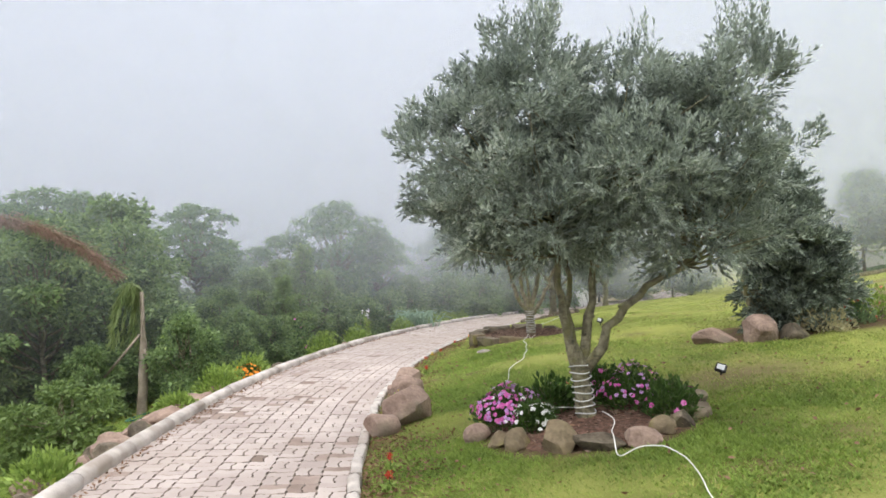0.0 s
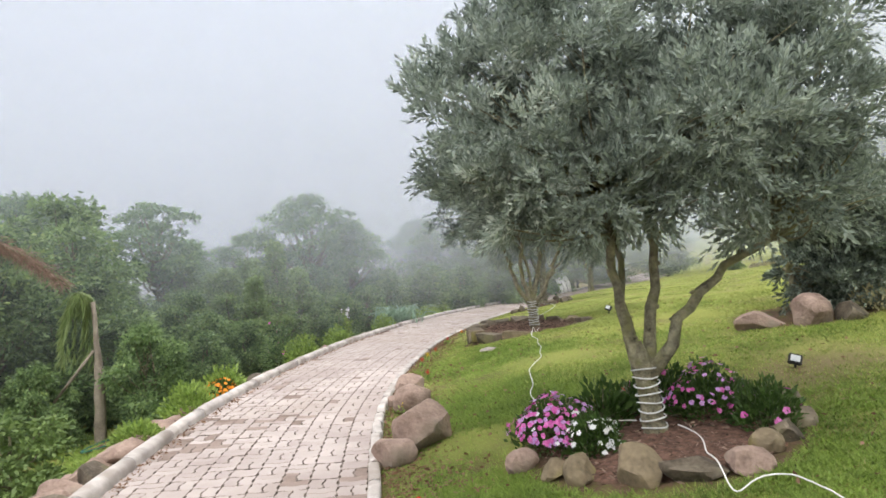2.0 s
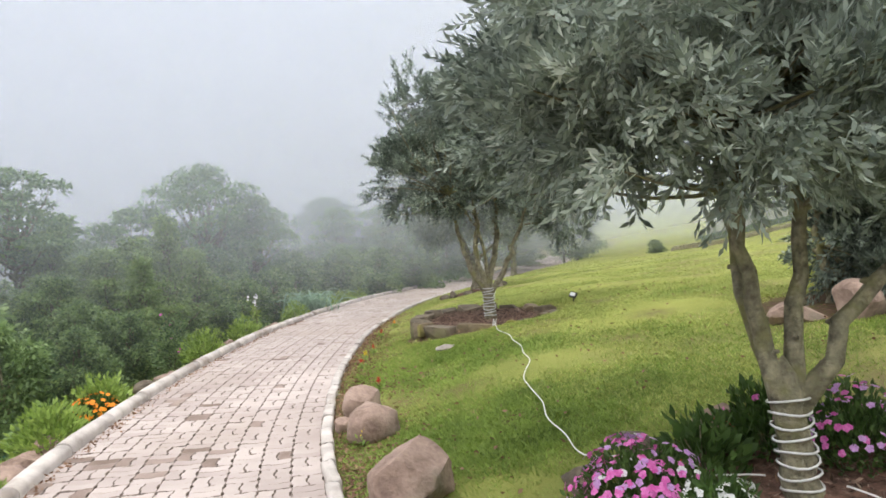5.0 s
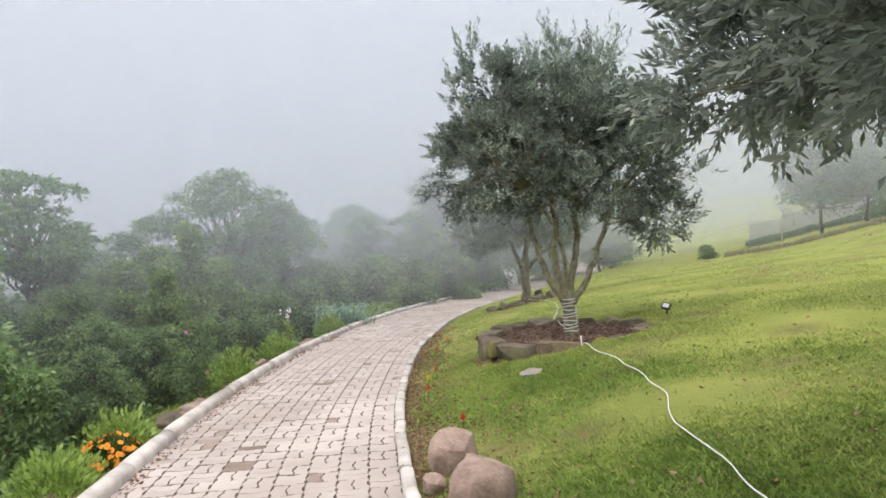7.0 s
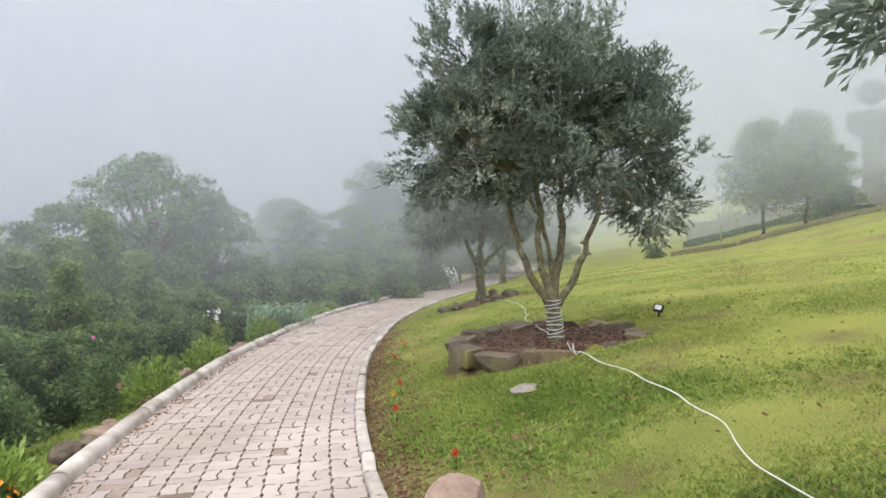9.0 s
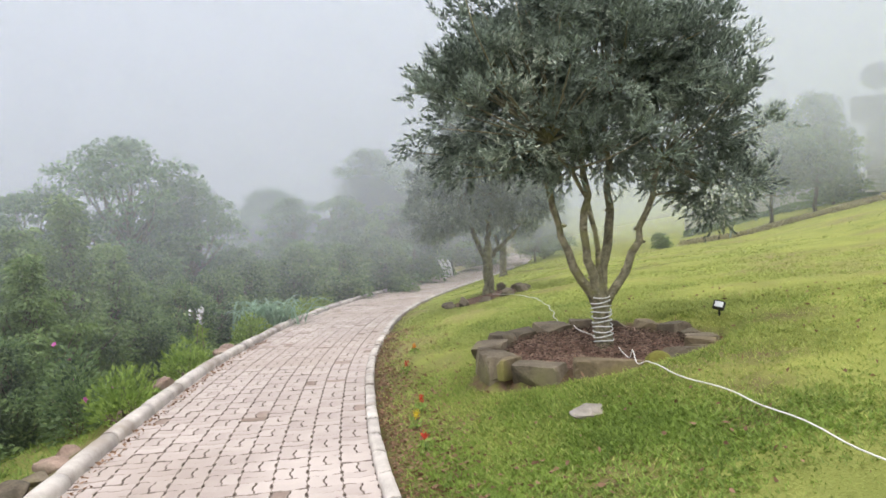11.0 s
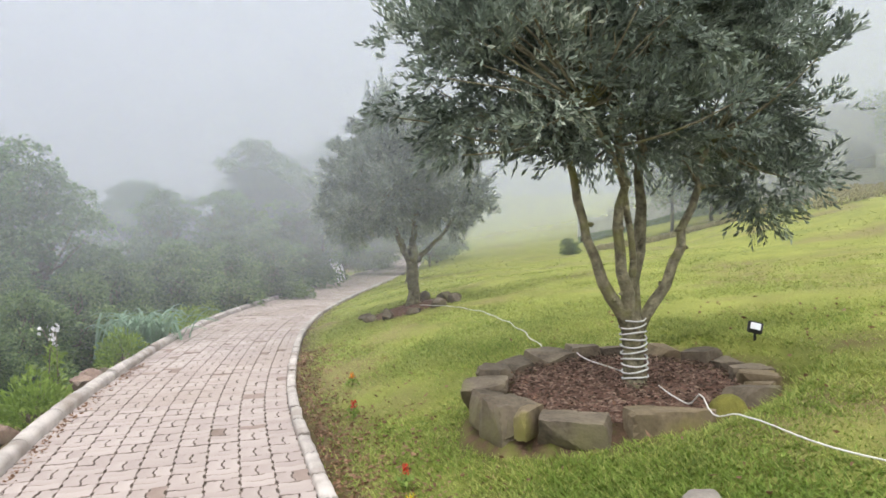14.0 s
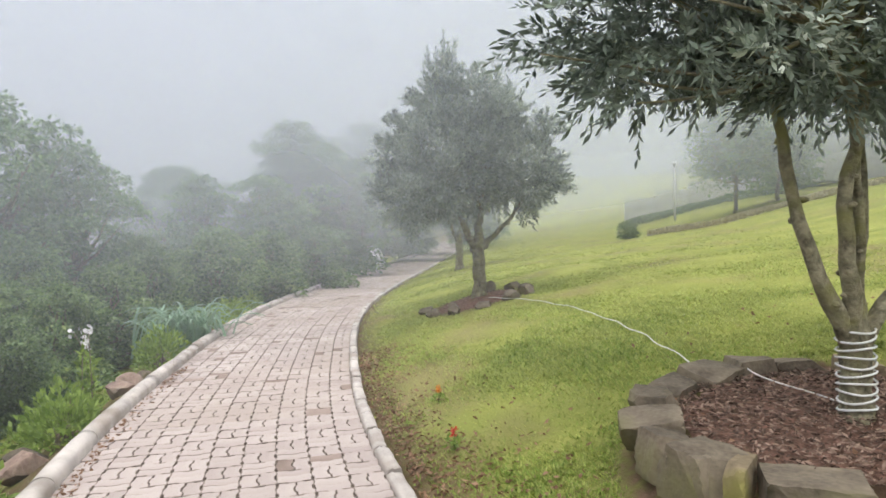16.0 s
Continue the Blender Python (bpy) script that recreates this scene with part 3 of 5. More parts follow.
olive("slender olive tree with a rounded crown on the lawn", OLIVE_THREE, (-0.03, 0.0), 0.95,
      [((-0.5, 0.0, 1.7), 0.05, (0, 0, 0)), ((0.1, 0.1, 1.9), 0.055, (0, 0, 0)), ((0.85, 0.0, 1.5), 0.04, (0, 0, -0.05))],
      [((-0.55, 0.0, 2.1), (1.0, 1.0, 0.9)), ((0.45, 0.0, 2.1), (0.95, 1.0, 0.85)), ((-1.05, 0.0, 1.6), (0.6, 0.7, 0.5)), ((-0.15, 0.0, 2.75), (0.75, 0.8, 0.6)), ((0.95, 0.0, 1.65), (0.55, 0.6, 0.4)), ((-0.6, 0.0, 2.95), (0.4, 0.5, 0.45))],
      560, 10, 37, 0.075, OLIVE_HAZED, 0.1, 60)
olive("small olive tree further along the path in the mist", (6.4, 26.8), (0.0, 0.0), 1.0,
      [((-0.4, 0.0, 1.6), 0.05, (0, 0, 0)), ((0.3, 0.1, 1.7), 0.05, (0, 0, 0))],
      [((-0.2, 0.0, 2.1), (1.2, 1.2, 1.0)), ((0.4, 0.0, 2.4), (1.0, 1.0, 0.9))],
      170, 12, 41, 0.11, OLIVE_HAZED, 0.1, 30)
olive("low bushy olive tree beside boulders and a flower bed", (4.35, 9.25), (-0.1, 0.0), 0.35,
      [((-0.25, 0.0, 0.9), 0.05, (0, 0, 0)), ((0.4, 0.1, 1.3), 0.05, (0, 0, 0)), ((0.9, 0.0, 1.0), 0.045, (0, 0, 0))],
      [((0.3, 0.0, 0.95), (0.75, 0.8, 0.9)), ((0.6, -0.1, 0.75), (0.6, 0.6, 0.7)), ((0.0, 0.2, 1.8), (0.75, 0.8, 0.7)), ((0.35, -0.15, 0.4), (0.45, 0.5, 0.4))],
      330, 14, 53, 0.075, OLIVE, 0.09, 40)


def rope_light(base, lean, r, z0, z1, turns, label):
    x, y = base
    ob = thing("rope_light", pose(x, y, gz(x, y)), label, "rope light", "rope lights on the trunks")
    t = Tubes()
    n = turns * 14
    pts = []
    for i in range(n + 1):
        w, z = 2 * math.pi * i / 14, z0 + (z1 - z0) * i / n
        pts.append((lean[0] * z + math.cos(w) * r, lean[1] * z + math.sin(w) * r, z + 0.008 * math.sin(w * 1.7 + 1)))
    t.add(pts, [0.0062] * len(pts), 6)
    part("coil", t.mesh("coil"), ROPE, ob)
    return ob


rope_light(OLIVE_ONE, (-0.13, 0.05), 0.092, 0.03, 0.5, 8, "clear rope light wound round the olive trunk")
rope_light(OLIVE_TWO, (-0.066, 0.0), 0.09, 0.06, 0.5, 10, "clear rope light wound in tight rings round the trunk")


# ---- broad trees of the valley ----
def broad_tree(name, label, height, spread, count, leaf, mat, seed, trunk_part=0.3, pads=30, shape="round", flat=0.5, size=(0.2, 0.38), fill=0.3, group="trees of the valley", cat="tree"):
    """A trunk, limbs and leafy pads: shape is the outline of the crown, flat the thickness of a pad to its width, fill the share of leaves inside."""
    rng = np.random.default_rng(seed)
    tree = thing(name, Matrix.Identity(4), label, cat, group)
    wood = Tubes()
    th = height * trunk_part
    wood.add(bend((0, 0, -0.3), (rng.normal(0, 0.1), rng.normal(0, 0.1), height * 0.8), rng.normal(0, 0.12, 3), 9, rng, 0.03), np.linspace(0.014 * height + 0.02, 0.012, 9), 8, 0.06, rng)
    cs, rs = [], []
    for i in range(pads):
        h = (i + rng.uniform(0, 1)) / pads
        if shape == "round":
            reach = math.sqrt(max(0.05, 1 - (1.9 * h - 0.85) ** 2))
        elif shape == "umbrella":
            reach = (0.75 + 0.35 * h) if h < 0.7 else 1.0 - 0.75 * (h - 0.7) / 0.3
        else:
            reach = (1.02 - h) ** 0.75 * rng.uniform(0.7, 1.25)
        a = i * 2.4 + rng.normal(0, 0.5)
        k = reach * rng.uniform(0.35, 1.0) * (1.18 if rng.uniform(0, 1) < 0.15 else 0.85)
        w = spread * rng.uniform(*size) * (1 - 0.5 * h if shape == "cone" else 1 - 0.3 * h)
        c = np.array([math.cos(a) * spread * k, math.sin(a) * spread * k, th + (height - th) * (0.04 + 0.94 * h) - w * flat * 0.6])
        cs.append(c)
        rs.append(np.array([w, w, w * flat]))
        foot_z = min(c[2] - 0.1, th * 0.6 + (c[2] - th * 0.6) * 0.6)
        wood.add(bend((0, 0, max(0.05, foot_z)), c, (0, 0, -0.03 * height), 6, rng, 0.03), np.linspace(0.009 * height, 0.007, 6), 5)
    part("trunk", wood.mesh("trunk"), BARK, tree)
    cs, rs = np.array(cs), np.array(rs)
    w = rs[:, 0] ** 2
    k = rng.choice(pads, count, p=w / w.sum())
    u = unit(rng.normal(0, 1, (count, 3)))
    u[:, 2] = np.where((u[:, 2] < -0.1) & (rng.uniform(0, 1, count) < 0.7), -u[:, 2], u[:, 2])
    inner = rng.uniform(0, 1, (count, 1)) < fill
    lump = 1 + 0.3 * np.array([noise.noise(Vector(a)) for a in (u * 2.1 + k[:, None] * 1.7)])[:, None]
    p = cs[k] + rs[k] * u * np.where(inner, rng.uniform(0.1, 0.8, (count, 1)), rng.uniform(0.75, 1.15, (count, 1))) * lump
    spray = rng.uniform(0, 1, count) < 0.06
    p[spray] += (u * rs[k] * rng.uniform(0.1, 0.5, (count, 1)))[spray]
    d = u * (1, 1, 0.4) + rng.normal(0, 0.45, (count, 3)) + np.array([0, 0, -0.25 if shape != "cone" else -0.6])
    part("crown", fan_mesh("crown", leaf_quads(p, d, rng, leaf, leaf * 0.5, 0.2, 0.4)), mat, tree)
    return tree


def stand(tree, x, y, scale=1.0, turn=0.0, wide=1.0, sink=0.0):
    m = pose(x, y, gz(x, y) - sink, 0, 0, turn) @ Matrix.Diagonal((scale * wide, scale * wide, scale, 1))
    return copy_thing(tree, m)


def put(tree, x, y, scale=1.0, turn=0.0, wide=1.0):
    tree.matrix_basis = pose(x, y, gz(x, y), 0, 0, turn) @ Matrix.Diagonal((scale * wide, scale * wide, scale, 1))
    return tree


dark = broad_tree("broadleaf_tree", "dense dark green broadleaf tree on the valley slope", 4.6, 1.6, 17000, 0.12, GREEN, 101, 0.05, 34, "round", 0.6, (0.28, 0.48), 0.35)
airy = broad_tree("broadleaf_tree", "open-crowned grey-green tree standing above the wood", 5.0, 1.5, 7500, 0.1, GREEN_GREY, 102, 0.6, 26, "round", 0.4, (0.16, 0.36), 0.15)
umbrella = broad_tree("broadleaf_tree", "tall spreading tree with layered boughs above the misty wood", 5.6, 2.3, 20000, 0.12, GREEN_GREY, 103, 0.16, 64, "umbrella", 0.5, (0.17, 0.34), 0.25)
spire = broad_tree("conifer", "narrow pale green conifer with drooping sprays", 3.4, 1.0, 13000, 0.08, CONIFER, 104, 0.02, 60, "cone", 0.7, (0.22, 0.36))
peak = broad_tree("broadleaf_tree", "tall pointed tree rising out of the mist", 5.8, 3.0, 17000, 0.13, GREEN_GREY, 107, 0.1, 64, "cone", 0.5, (0.14, 0.28))
bush = broad_tree("shrub", "rounded dark green shrub at the wood's edge", 1.7, 0.85, 9000, 0.085, GREEN, 105, 0.02, 24, "round", 0.7, (0.3, 0.5), 0.35, group="shrubs below the path", cat="shrub")
low = broad_tree("shrub", "low spreading shrub with light green leaves", 1.0, 0.85, 5000, 0.075, DULL_LIGHT, 106, 0.02, 20, "umbrella", 0.4, (0.25, 0.42), group="shrubs below the path", cat="shrub")

# below the near stretch of the path
put(low, -4.75, 8.5, 0.95, 0)
stand(low, -5.5, 8.9, 0.85, 70)
put(bush, -4.62, 12.1, 0.98, 0, 0.8)
stand(bush, -6.2, 11.9, 0.9, 140)
put(dark, -7.5, 12.7, 0.88, 20)
stand(dark, -9.3, 12.4, 0.95, 285)
stand(dark, -6.4, 14.3, 0.72, 110)
stand(dark, -7.1, 14.9, 1.16, 75)
stand(umbrella, -9.4, 17.6, 0.98, 210, 0.8)
stand(umbrella, -11.6, 15.6, 1.05, 20, 0.9)
stand(dark, -8.7, 14.0, 1.06, 190)
stand(dark, -9.7, 15.0, 1.1, 140)
stand(dark, -10.6, 13.2, 1.25, 250)
put(airy, -6.9, 19.0, 1.0, 0)
stand(airy, -10.3, 17.4, 1.12, 160)
stand(airy, -8.3, 17.2, 1.0, 70, 0.8)
# the middle stretch: shrubs at the kerb, conifers, the spreading tree behind
stand(bush, -4.4, 14.6, 0.8, 190, 1.1)
stand(bush, -4.9, 16.2, 1.1, 40, 1.1)
stand(bush, -4.2, 16.7, 0.85, 230, 1.1)
stand(bush, -5.9, 15.3, 1.0, 100, 1.2)
stand(dark, -5.7, 17.6, 0.62, 10)
stand(dark, -7.3, 17.6, 0.75, 60)
put(spire, -3.9, 18.9, 1.0, 0)
stand(spire, -6.2, 18.9, 1.05, 250, 1.2)
stand(dark, -5.4, 21.6, 0.78, 200)
stand(umbrella, -7.6, 23.4, 0.8, 260, 0.8)
stand(airy, -5.9, 24.6, 0.9, 110)
stand(spire, -4.9, 18.2, 0.85, 70, 1.2)
stand(spire, -4.8, 19.9, 0.95, 130, 1.3)
stand(spire, -4.1, 17.5, 0.72, 200, 1.2)
stand(spire, -5.8, 20.2, 0.9, 300, 1.4)
stand(spire, -3.6, 20.6, 0.8, 20, 1.3)
stand(dark, -6.5, 21.3, 0.7, 140)
stand(dark, -8.6, 21.0, 0.78, 220)
put(umbrella, -3.9, 25.0, 1.0, 0)
stand(umbrella, -2.6, 26.0, 0.8, 130, 0.9)
stand(dark, -4.9, 23.6, 0.72, 30)
stand(dark, -3.1, 23.6, 0.6, 80)
stand(bush, -3.1, 20.4, 0.9, 300, 1.1)
stand(bush, -2.6, 22.0, 1.05, 20, 1.1)
stand(bush, -3.3, 22.2, 1.2, 150, 1.2)
stand(bush, -1.9, 23.5, 1.15, 60, 1.15)
stand(bush, -1.2, 25.0, 1.25, 210, 1.15)
stand(bush, 0.2, 26.2, 1.3, 120, 1.3)
stand(dark, -1.3, 26.6, 0.62, 300)
stand(dark, 0.4, 28.4, 0.62, 170)
# the far stretch
put(peak, 3.7, 34.0, 1.05, 0, 1.25)
stand(peak, 0.4, 31.4, 0.72, 120)
stand(dark, 2.9, 31.2, 0.8, 60, 1.2)
stand(umbrella, 5.4, 36.6, 1.02, 40, 1.0)
stand(airy, 2.2, 31.6, 0.8, 300, 1.2)
stand(bush, 1.6, 27.8, 1.2, 200, 1.3)
stand(bush, 3.2, 29.6, 1.1, 20, 1.3)
stand(airy, 5.2, 33.4, 0.85, 20, 1.1)
stand(airy, 6.9, 36.0, 0.9, 200, 1.1)
stand(dark, 7.0, 37.6, 0.95, 80, 1.2)
stand(umbrella, 9.6, 42.0, 1.0, 10)
stand(dark, 13.0, 47.0, 1.2, 150, 1.2)
stand(dark, 16.0, 44.0, 1.0, 250, 1.2)
stand(umbrella, 13.4, 39.5, 0.75, 300)
stand(umbrella, -8.8, 29.0, 0.78, 80)
stand(peak, -6.4, 29.5, 0.66, 200, 1.2)
stand(dark, -1.6, 30.8, 0.72, 230, 1.2)
stand(dark, -11.5, 24.0, 0.9, 10)
stand(peak, -13.0, 21.0, 0.85, 90)
stand(dark, -14.0, 17.5, 1.1, 200, 1.2)
for k in range(12):
    a = radians(100 + k * 7.5) if k < 9 else radians(88 - (k - 9) * 7)
    far = 33 * (1.15 if k % 3 else 1)
    stand(umbrella if k % 2 else dark, -1 + far * math.cos(a), 6 + far * math.sin(a), 0.95 + 0.12 * (k % 4), k * 47, 1.2)

# trees up the hill
hill = broad_tree("broadleaf_tree", "two-lobed grey tree with a forked trunk on the hill", 4.3, 1.5, 9000, 0.13, GREEN_GREY, 111, 0.32, 40, "round", 0.8, (0.3, 0.5), 0.5)
put(hill, 16.6, 26.9, 1.0, 0)
stand(hill, 18.4, 26.6, 0.98, 150)
stand(dark, 22.5, 29.8, 0.8, 230, 1.2)
stand(hill, 24.0, 22.0, 1.1, 40)
stand(hill, 26.5, 23.5, 1.15, 190)


# ---- rocks ----
def rock_mesh(name, size, seed, cuts=14, box=0.0):
    rng = np.random.default_rng(seed)
    bm = bmesh.new()
    bmesh.ops.create_icosphere(bm, subdivisions=4 if max(size) > 0.15 or box else 3, radius=1.0)
    planes = [(unit(rng.normal(0, 1, 3)), rng.uniform(0.55, 0.85)) for _ in range(cuts)]
    if box:
        for a in ((1, 0, 0), (-1, 0, 0), (0, 1, 0), (0, -1, 0), (0, 0, 1)):
            planes.append((unit(np.array(a) + rng.normal(0, 0.1, 3)), box))
    for v in bm.verts:
        p = np.array(v.co)
        if box:
            p = 0.82 * (0.2 * p + 0.8 * p / np.abs(p).max())
        for nrm, h in planes:
            over = p @ nrm - h
            if over > 0:
                p = p - nrm * over
        p = p * (1 + 0.045 * noise.noise(Vector(p * 2.5 + seed)) + 0.02 * noise.noise(Vector(p * 8 + seed)) + 0.008 * noise.noise(Vector(p * 22 + seed)))
        v.co = p * np.array(size)
    bm.normal_update()
    for f in bm.faces:
        f.smooth = True
    for e in bm.edges:
        if len(e.link_faces) == 2 and e.calc_face_angle(0) > 0.42:
            e.smooth = False
    me = bpy.data.meshes.new(name)
    bm.to_mesh(me)
    bm.free()
    return me


def rock(x, y, size, seed, mat, label, turn=0, group="rocks beside the path", cuts=14, box=0.0, sink=0.36, lift=0.0, name="rock"):
    ob = part(name, rock_mesh(name, size, seed, cuts, box), mat)
    ob.matrix_basis = pose(x, y, gz(x, y) + size[2] * (1 - 2 * sink) + lift, 0, 0, turn)
    return tagged(ob, label, "rock", group)


rock(-0.62, 6.87, (0.2, 0.17, 0.17), 1, ROCK, "small rounded pinkish boulder beside the kerb", cuts=9, sink=0.3)
rock(-0.35, 7.2, (0.3, 0.26, 0.27), 2, ROCK, "large angular pinkish boulder beside the kerb", 20, cuts=8, sink=0.24)
rock(-0.44, 8.86, (0.3, 0.24, 0.22), 3, ROCK, "wedge-shaped pinkish boulder beside the kerb", 60, cuts=7, sink=0.3)
rock(-0.47, 9.5, (0.21, 0.2, 0.22), 4, ROCK, "rounded pale boulder beside the kerb", 100, cuts=10, sink=0.3)
rock(-0.69, 9.2, (0.1, 0.1, 0.1), 5, ROCK, "small reddish stone wedged between boulders", 10, sink=0.3)
rock(0.7, 11.4, (0.14, 0.11, 0.055), 6, STONE_GREY, "flat pale stone set in the lawn", 15)
for i, (x, y, sx, sy, sz, m) in enumerate([(0.3, 5.98, 0.13, 0.11, 0.12, ROCK), (0.47, 5.72, 0.12, 0.1, 0.09, ROCK_MOSS), (0.62, 5.58, 0.17, 0.12, 0.12, ROCK_MOSS), (0.9, 5.34, 0.19, 0.16, 0.18, ROCK_MOSS), (1.19, 5.2, 0.21, 0.13, 0.13, ROCK_DARK),
                                          (1.5, 5.14, 0.17, 0.13, 0.1, ROCK), (1.74, 5.38, 0.14, 0.11, 0.1, ROCK_MOSS), (1.93, 5.5, 0.13, 0.11, 0.1, ROCK_DARK), (2.1, 5.72, 0.16, 0.13, 0.12, ROCK_DARK), (2.2, 6.1, 0.19, 0.15, 0.14, ROCK_DARK),
                                          (2.1, 6.5, 0.17, 0.13, 0.12, ROCK_DARK), (1.45, 6.95, 0.2, 0.14, 0.14, ROCK), (0.95, 6.95, 0.18, 0.13, 0.12, ROCK_DARK), (0.5, 6.7, 0.16, 0.12, 0.12, ROCK_DARK)]):
    rock(x, y, (sx, sy, sz), 20 + i, m, "moss-stained boulder edging the flower bed" if m is ROCK_MOSS else "brown weathered stone edging the flower bed", i * 40, "stones round the flower bed", cuts=9)
rock(3.55, 8.85, (0.32, 0.2, 0.15), 40, ROCK, "flat reddish boulder under the bushy olive", 10, "boulders under the olive", cuts=8)
rock(4.05, 8.7, (0.32, 0.24, 0.25), 41, ROCK, "rounded grey-pink boulder under the bushy olive", 50, "boulders under the olive", cuts=8)
rock(4.4, 8.5, (0.2, 0.17, 0.16), 42, ROCK_DARK, "dark grey boulder under the bushy olive", 90, "boulders under the olive", cuts=8)
rng0 = np.random.default_rng(5)
# the ring: width along the ring, height, material of each stone, from the path side round by the near side
RING = [(0.3, 0.22, 0), (0.1, 0.16, 1), (0.44, 0.21, 0), (0.58, 0.22, 1), (0.27, 0.24, 2), (0.3, 0.18, 0), (0.14, 0.2, 1), (0.2, 0.18, 1), (0.22, 0.16, 0), (0.28, 0.18, 0), (0.24, 0.15, 0),
        (0.3, 0.15, 1), (0.34, 0.14, 0), (0.26, 0.18, 0), (0.34, 0.2, 0), (0.36, 0.17, 0), (0.28, 0.16, 0), (0.26, 0.18, 0), (0.24, 0.2, 0), (0.26, 0.22, 0)]
PAD = PADS[0]
ang = 172.0
for i, (wdt, tall_by, kind_of) in enumerate(RING):
    a = radians(ang)
    speed = math.hypot(PAD[2] * 0.93 * math.sin(a), PAD[3] * 0.93 * math.cos(a))
    a += wdt / 2 / speed
    x, y = PAD[0] + PAD[2] * 0.93 * math.cos(a), PAD[1] + PAD[3] * 0.93 * math.sin(a)
    mat = (ROCK_DARK, ROCK_MOSS, MOSS)[kind_of]
    size = (wdt * 0.66, 0.14 + 0.03 * ((i * 7) % 3), tall_by * 0.75)
    along = math.degrees(math.atan2(PAD[3] * math.cos(a), -PAD[2] * math.sin(a)))
    stone = part("rock", rock_mesh("rock", size if kind_of < 2 else (0.125, 0.115, 0.12), 60 + i, 3, 0.72 if kind_of < 2 else 0.0), mat)
    flat = PAD[4] + PAD[5] * (x - PAD[0]) + PAD[6] * (y - PAD[1])
    near, off = locate(x, y)
    turf = float((path_z(CENTRE[near, 1]) + rise(CENTRE[near, 1], off))[0])
    top = min(max(flat + 0.06, turf + 0.1), flat + 0.12 - 0.05 * max(0.0, x - PAD[0])) if y < PAD[1] + 0.1 else flat + 0.07
    stone.matrix_basis = pose(x, y, top + 0.015 * ((i * 5) % 3) - size[2] * 0.72, (i * 29 % 9) - 4, (i * 53 % 7) - 3, along + (i * 37 % 13) - 6)
    tagged(stone, "stone overgrown with yellow-green moss in the tree ring" if kind_of == 2 else "blocky lichen-stained stone in the ring round the olive" if kind_of else "blocky brown stone in the ring round the olive", "rock", "stones of the tree ring")
    ang = math.degrees(a + (wdt / 2 + 0.012) / speed)
for i in range(9):
    a = radians(150 + i * 32)
    rock(3.1 + 0.75 * math.cos(a), 19.6 + 0.8 * math.sin(a), (0.15, 0.12, 0.09 + 0.025 * (i % 3)), 90 + i, ROCK_DARK, "dark stone round the foot of the slender olive", i * 50, "stones round the slender olive")
for i in range(26):
    yy = 4.2 + i * 0.42 + rng0.uniform(-0.12, 0.12)
    if i > 14:
        yy = 13.0 + (i - 15) * 1.1 + rng0.uniform(-0.3, 0.3)
    p = at_side(yy, -1.42 - rng0.uniform(0, 0.28))
    s = rng0.uniform(0.1, 0.2)
    rock(p[0], p[1], (s * 1.3, s, s * 0.85), 120 + i, ROCK if i % 3 else ROCK_DARK, "rough stone below the outer kerb", i * 70, "stones below the kerb")


for i, (yy, dd, sz) in enumerate([(6.9, -1.5, 0.15), (7.25, -1.62, 0.2), (7.6, -1.48, 0.16), (7.95, -1.66, 0.19), (8.3, -1.5, 0.2), (8.65, -1.62, 0.16), (8.95, -1.46, 0.22), (9.3, -1.58, 0.15), (7.4, -1.85, 0.14), (8.1, -1.92, 0.13), (8.8, -1.86, 0.15), (12.6, -1.5, 0.15), (13.4, -1.55, 0.13), (16.2, -1.5, 0.17), (19.0, -1.6, 0.18)]):
    p = at_side(yy, dd)
    rock(p[0], p[1], (sz * 1.25, sz, sz * 0.8), 170 + i, ROCK_DARK if i in (2, 5, 8, 11) else ROCK, "tan boulder in the heap below the outer kerb", i * 57, "stones below the kerb", cuts=8, sink=0.28)


# ---- beds ----
def bed(x, y, r, label, chips, seed, squash=1.0):
    rng = np.random.default_rng(seed)
    v, f = [(x, y, gz(x, y) + 0.05)], []
    n, rings = 40, 5
    for k in range(1, rings + 1):
        for j in range(n):
            a = 2 * math.pi * j / n
            rr = r * k / rings
            px, py = x + rr * math.cos(a), y + rr * squash * math.sin(a)
            h = 0.03 * (1 - (k / rings) ** 3) - (0.05 if k == rings else 0)
            v.append((px, py, gz(px, py) + h + rng.uniform(-0.012, 0.012)))
    f += [(0, 1 + j, 1 + (j + 1) % n) for j in range(n)]
    for k in range(rings - 1):
        f += [(1 + k * n + j, 1 + (k + 1) * n + j, 1 + (k + 1) * n + (j + 1) % n, 1 + k * n + (j + 1) % n) for j in range(n)]
    ob = part("planting_bed", mesh_of("planting_bed", v, f, True), MULCH)
    tagged(ob, label, "planting bed")
    a, q = rng.uniform(0, 2 * math.pi, chips), r * 0.93 * np.sqrt(rng.uniform(0, 1, chips))
    px, py = x + q * np.cos(a), y + q * squash * np.sin(a)
    p = np.c_[px, py, ground_z(px, py) + 0.05 * (1 - (q / r) ** 3) + 0.012]
    d = rng.normal(0, 1, (chips, 3)) * (1, 1, 0.25)
    tagged(part("bark_chip", fan_mesh("bark_chip", leaf_quads(p, d, rng, 0.04, 0.011, 0.15, 0.6)), CHIP, ob), kind="stuff")
    return ob


bed(1.28, 5.98, 0.95, "round bed of dark earth under the olive", 900, 1)
bed(PAD[0], PAD[1], PAD[2] * 0.93, "round bed of reddish mulch and bark chips", 5200, 2, PAD[3] / PAD[2])
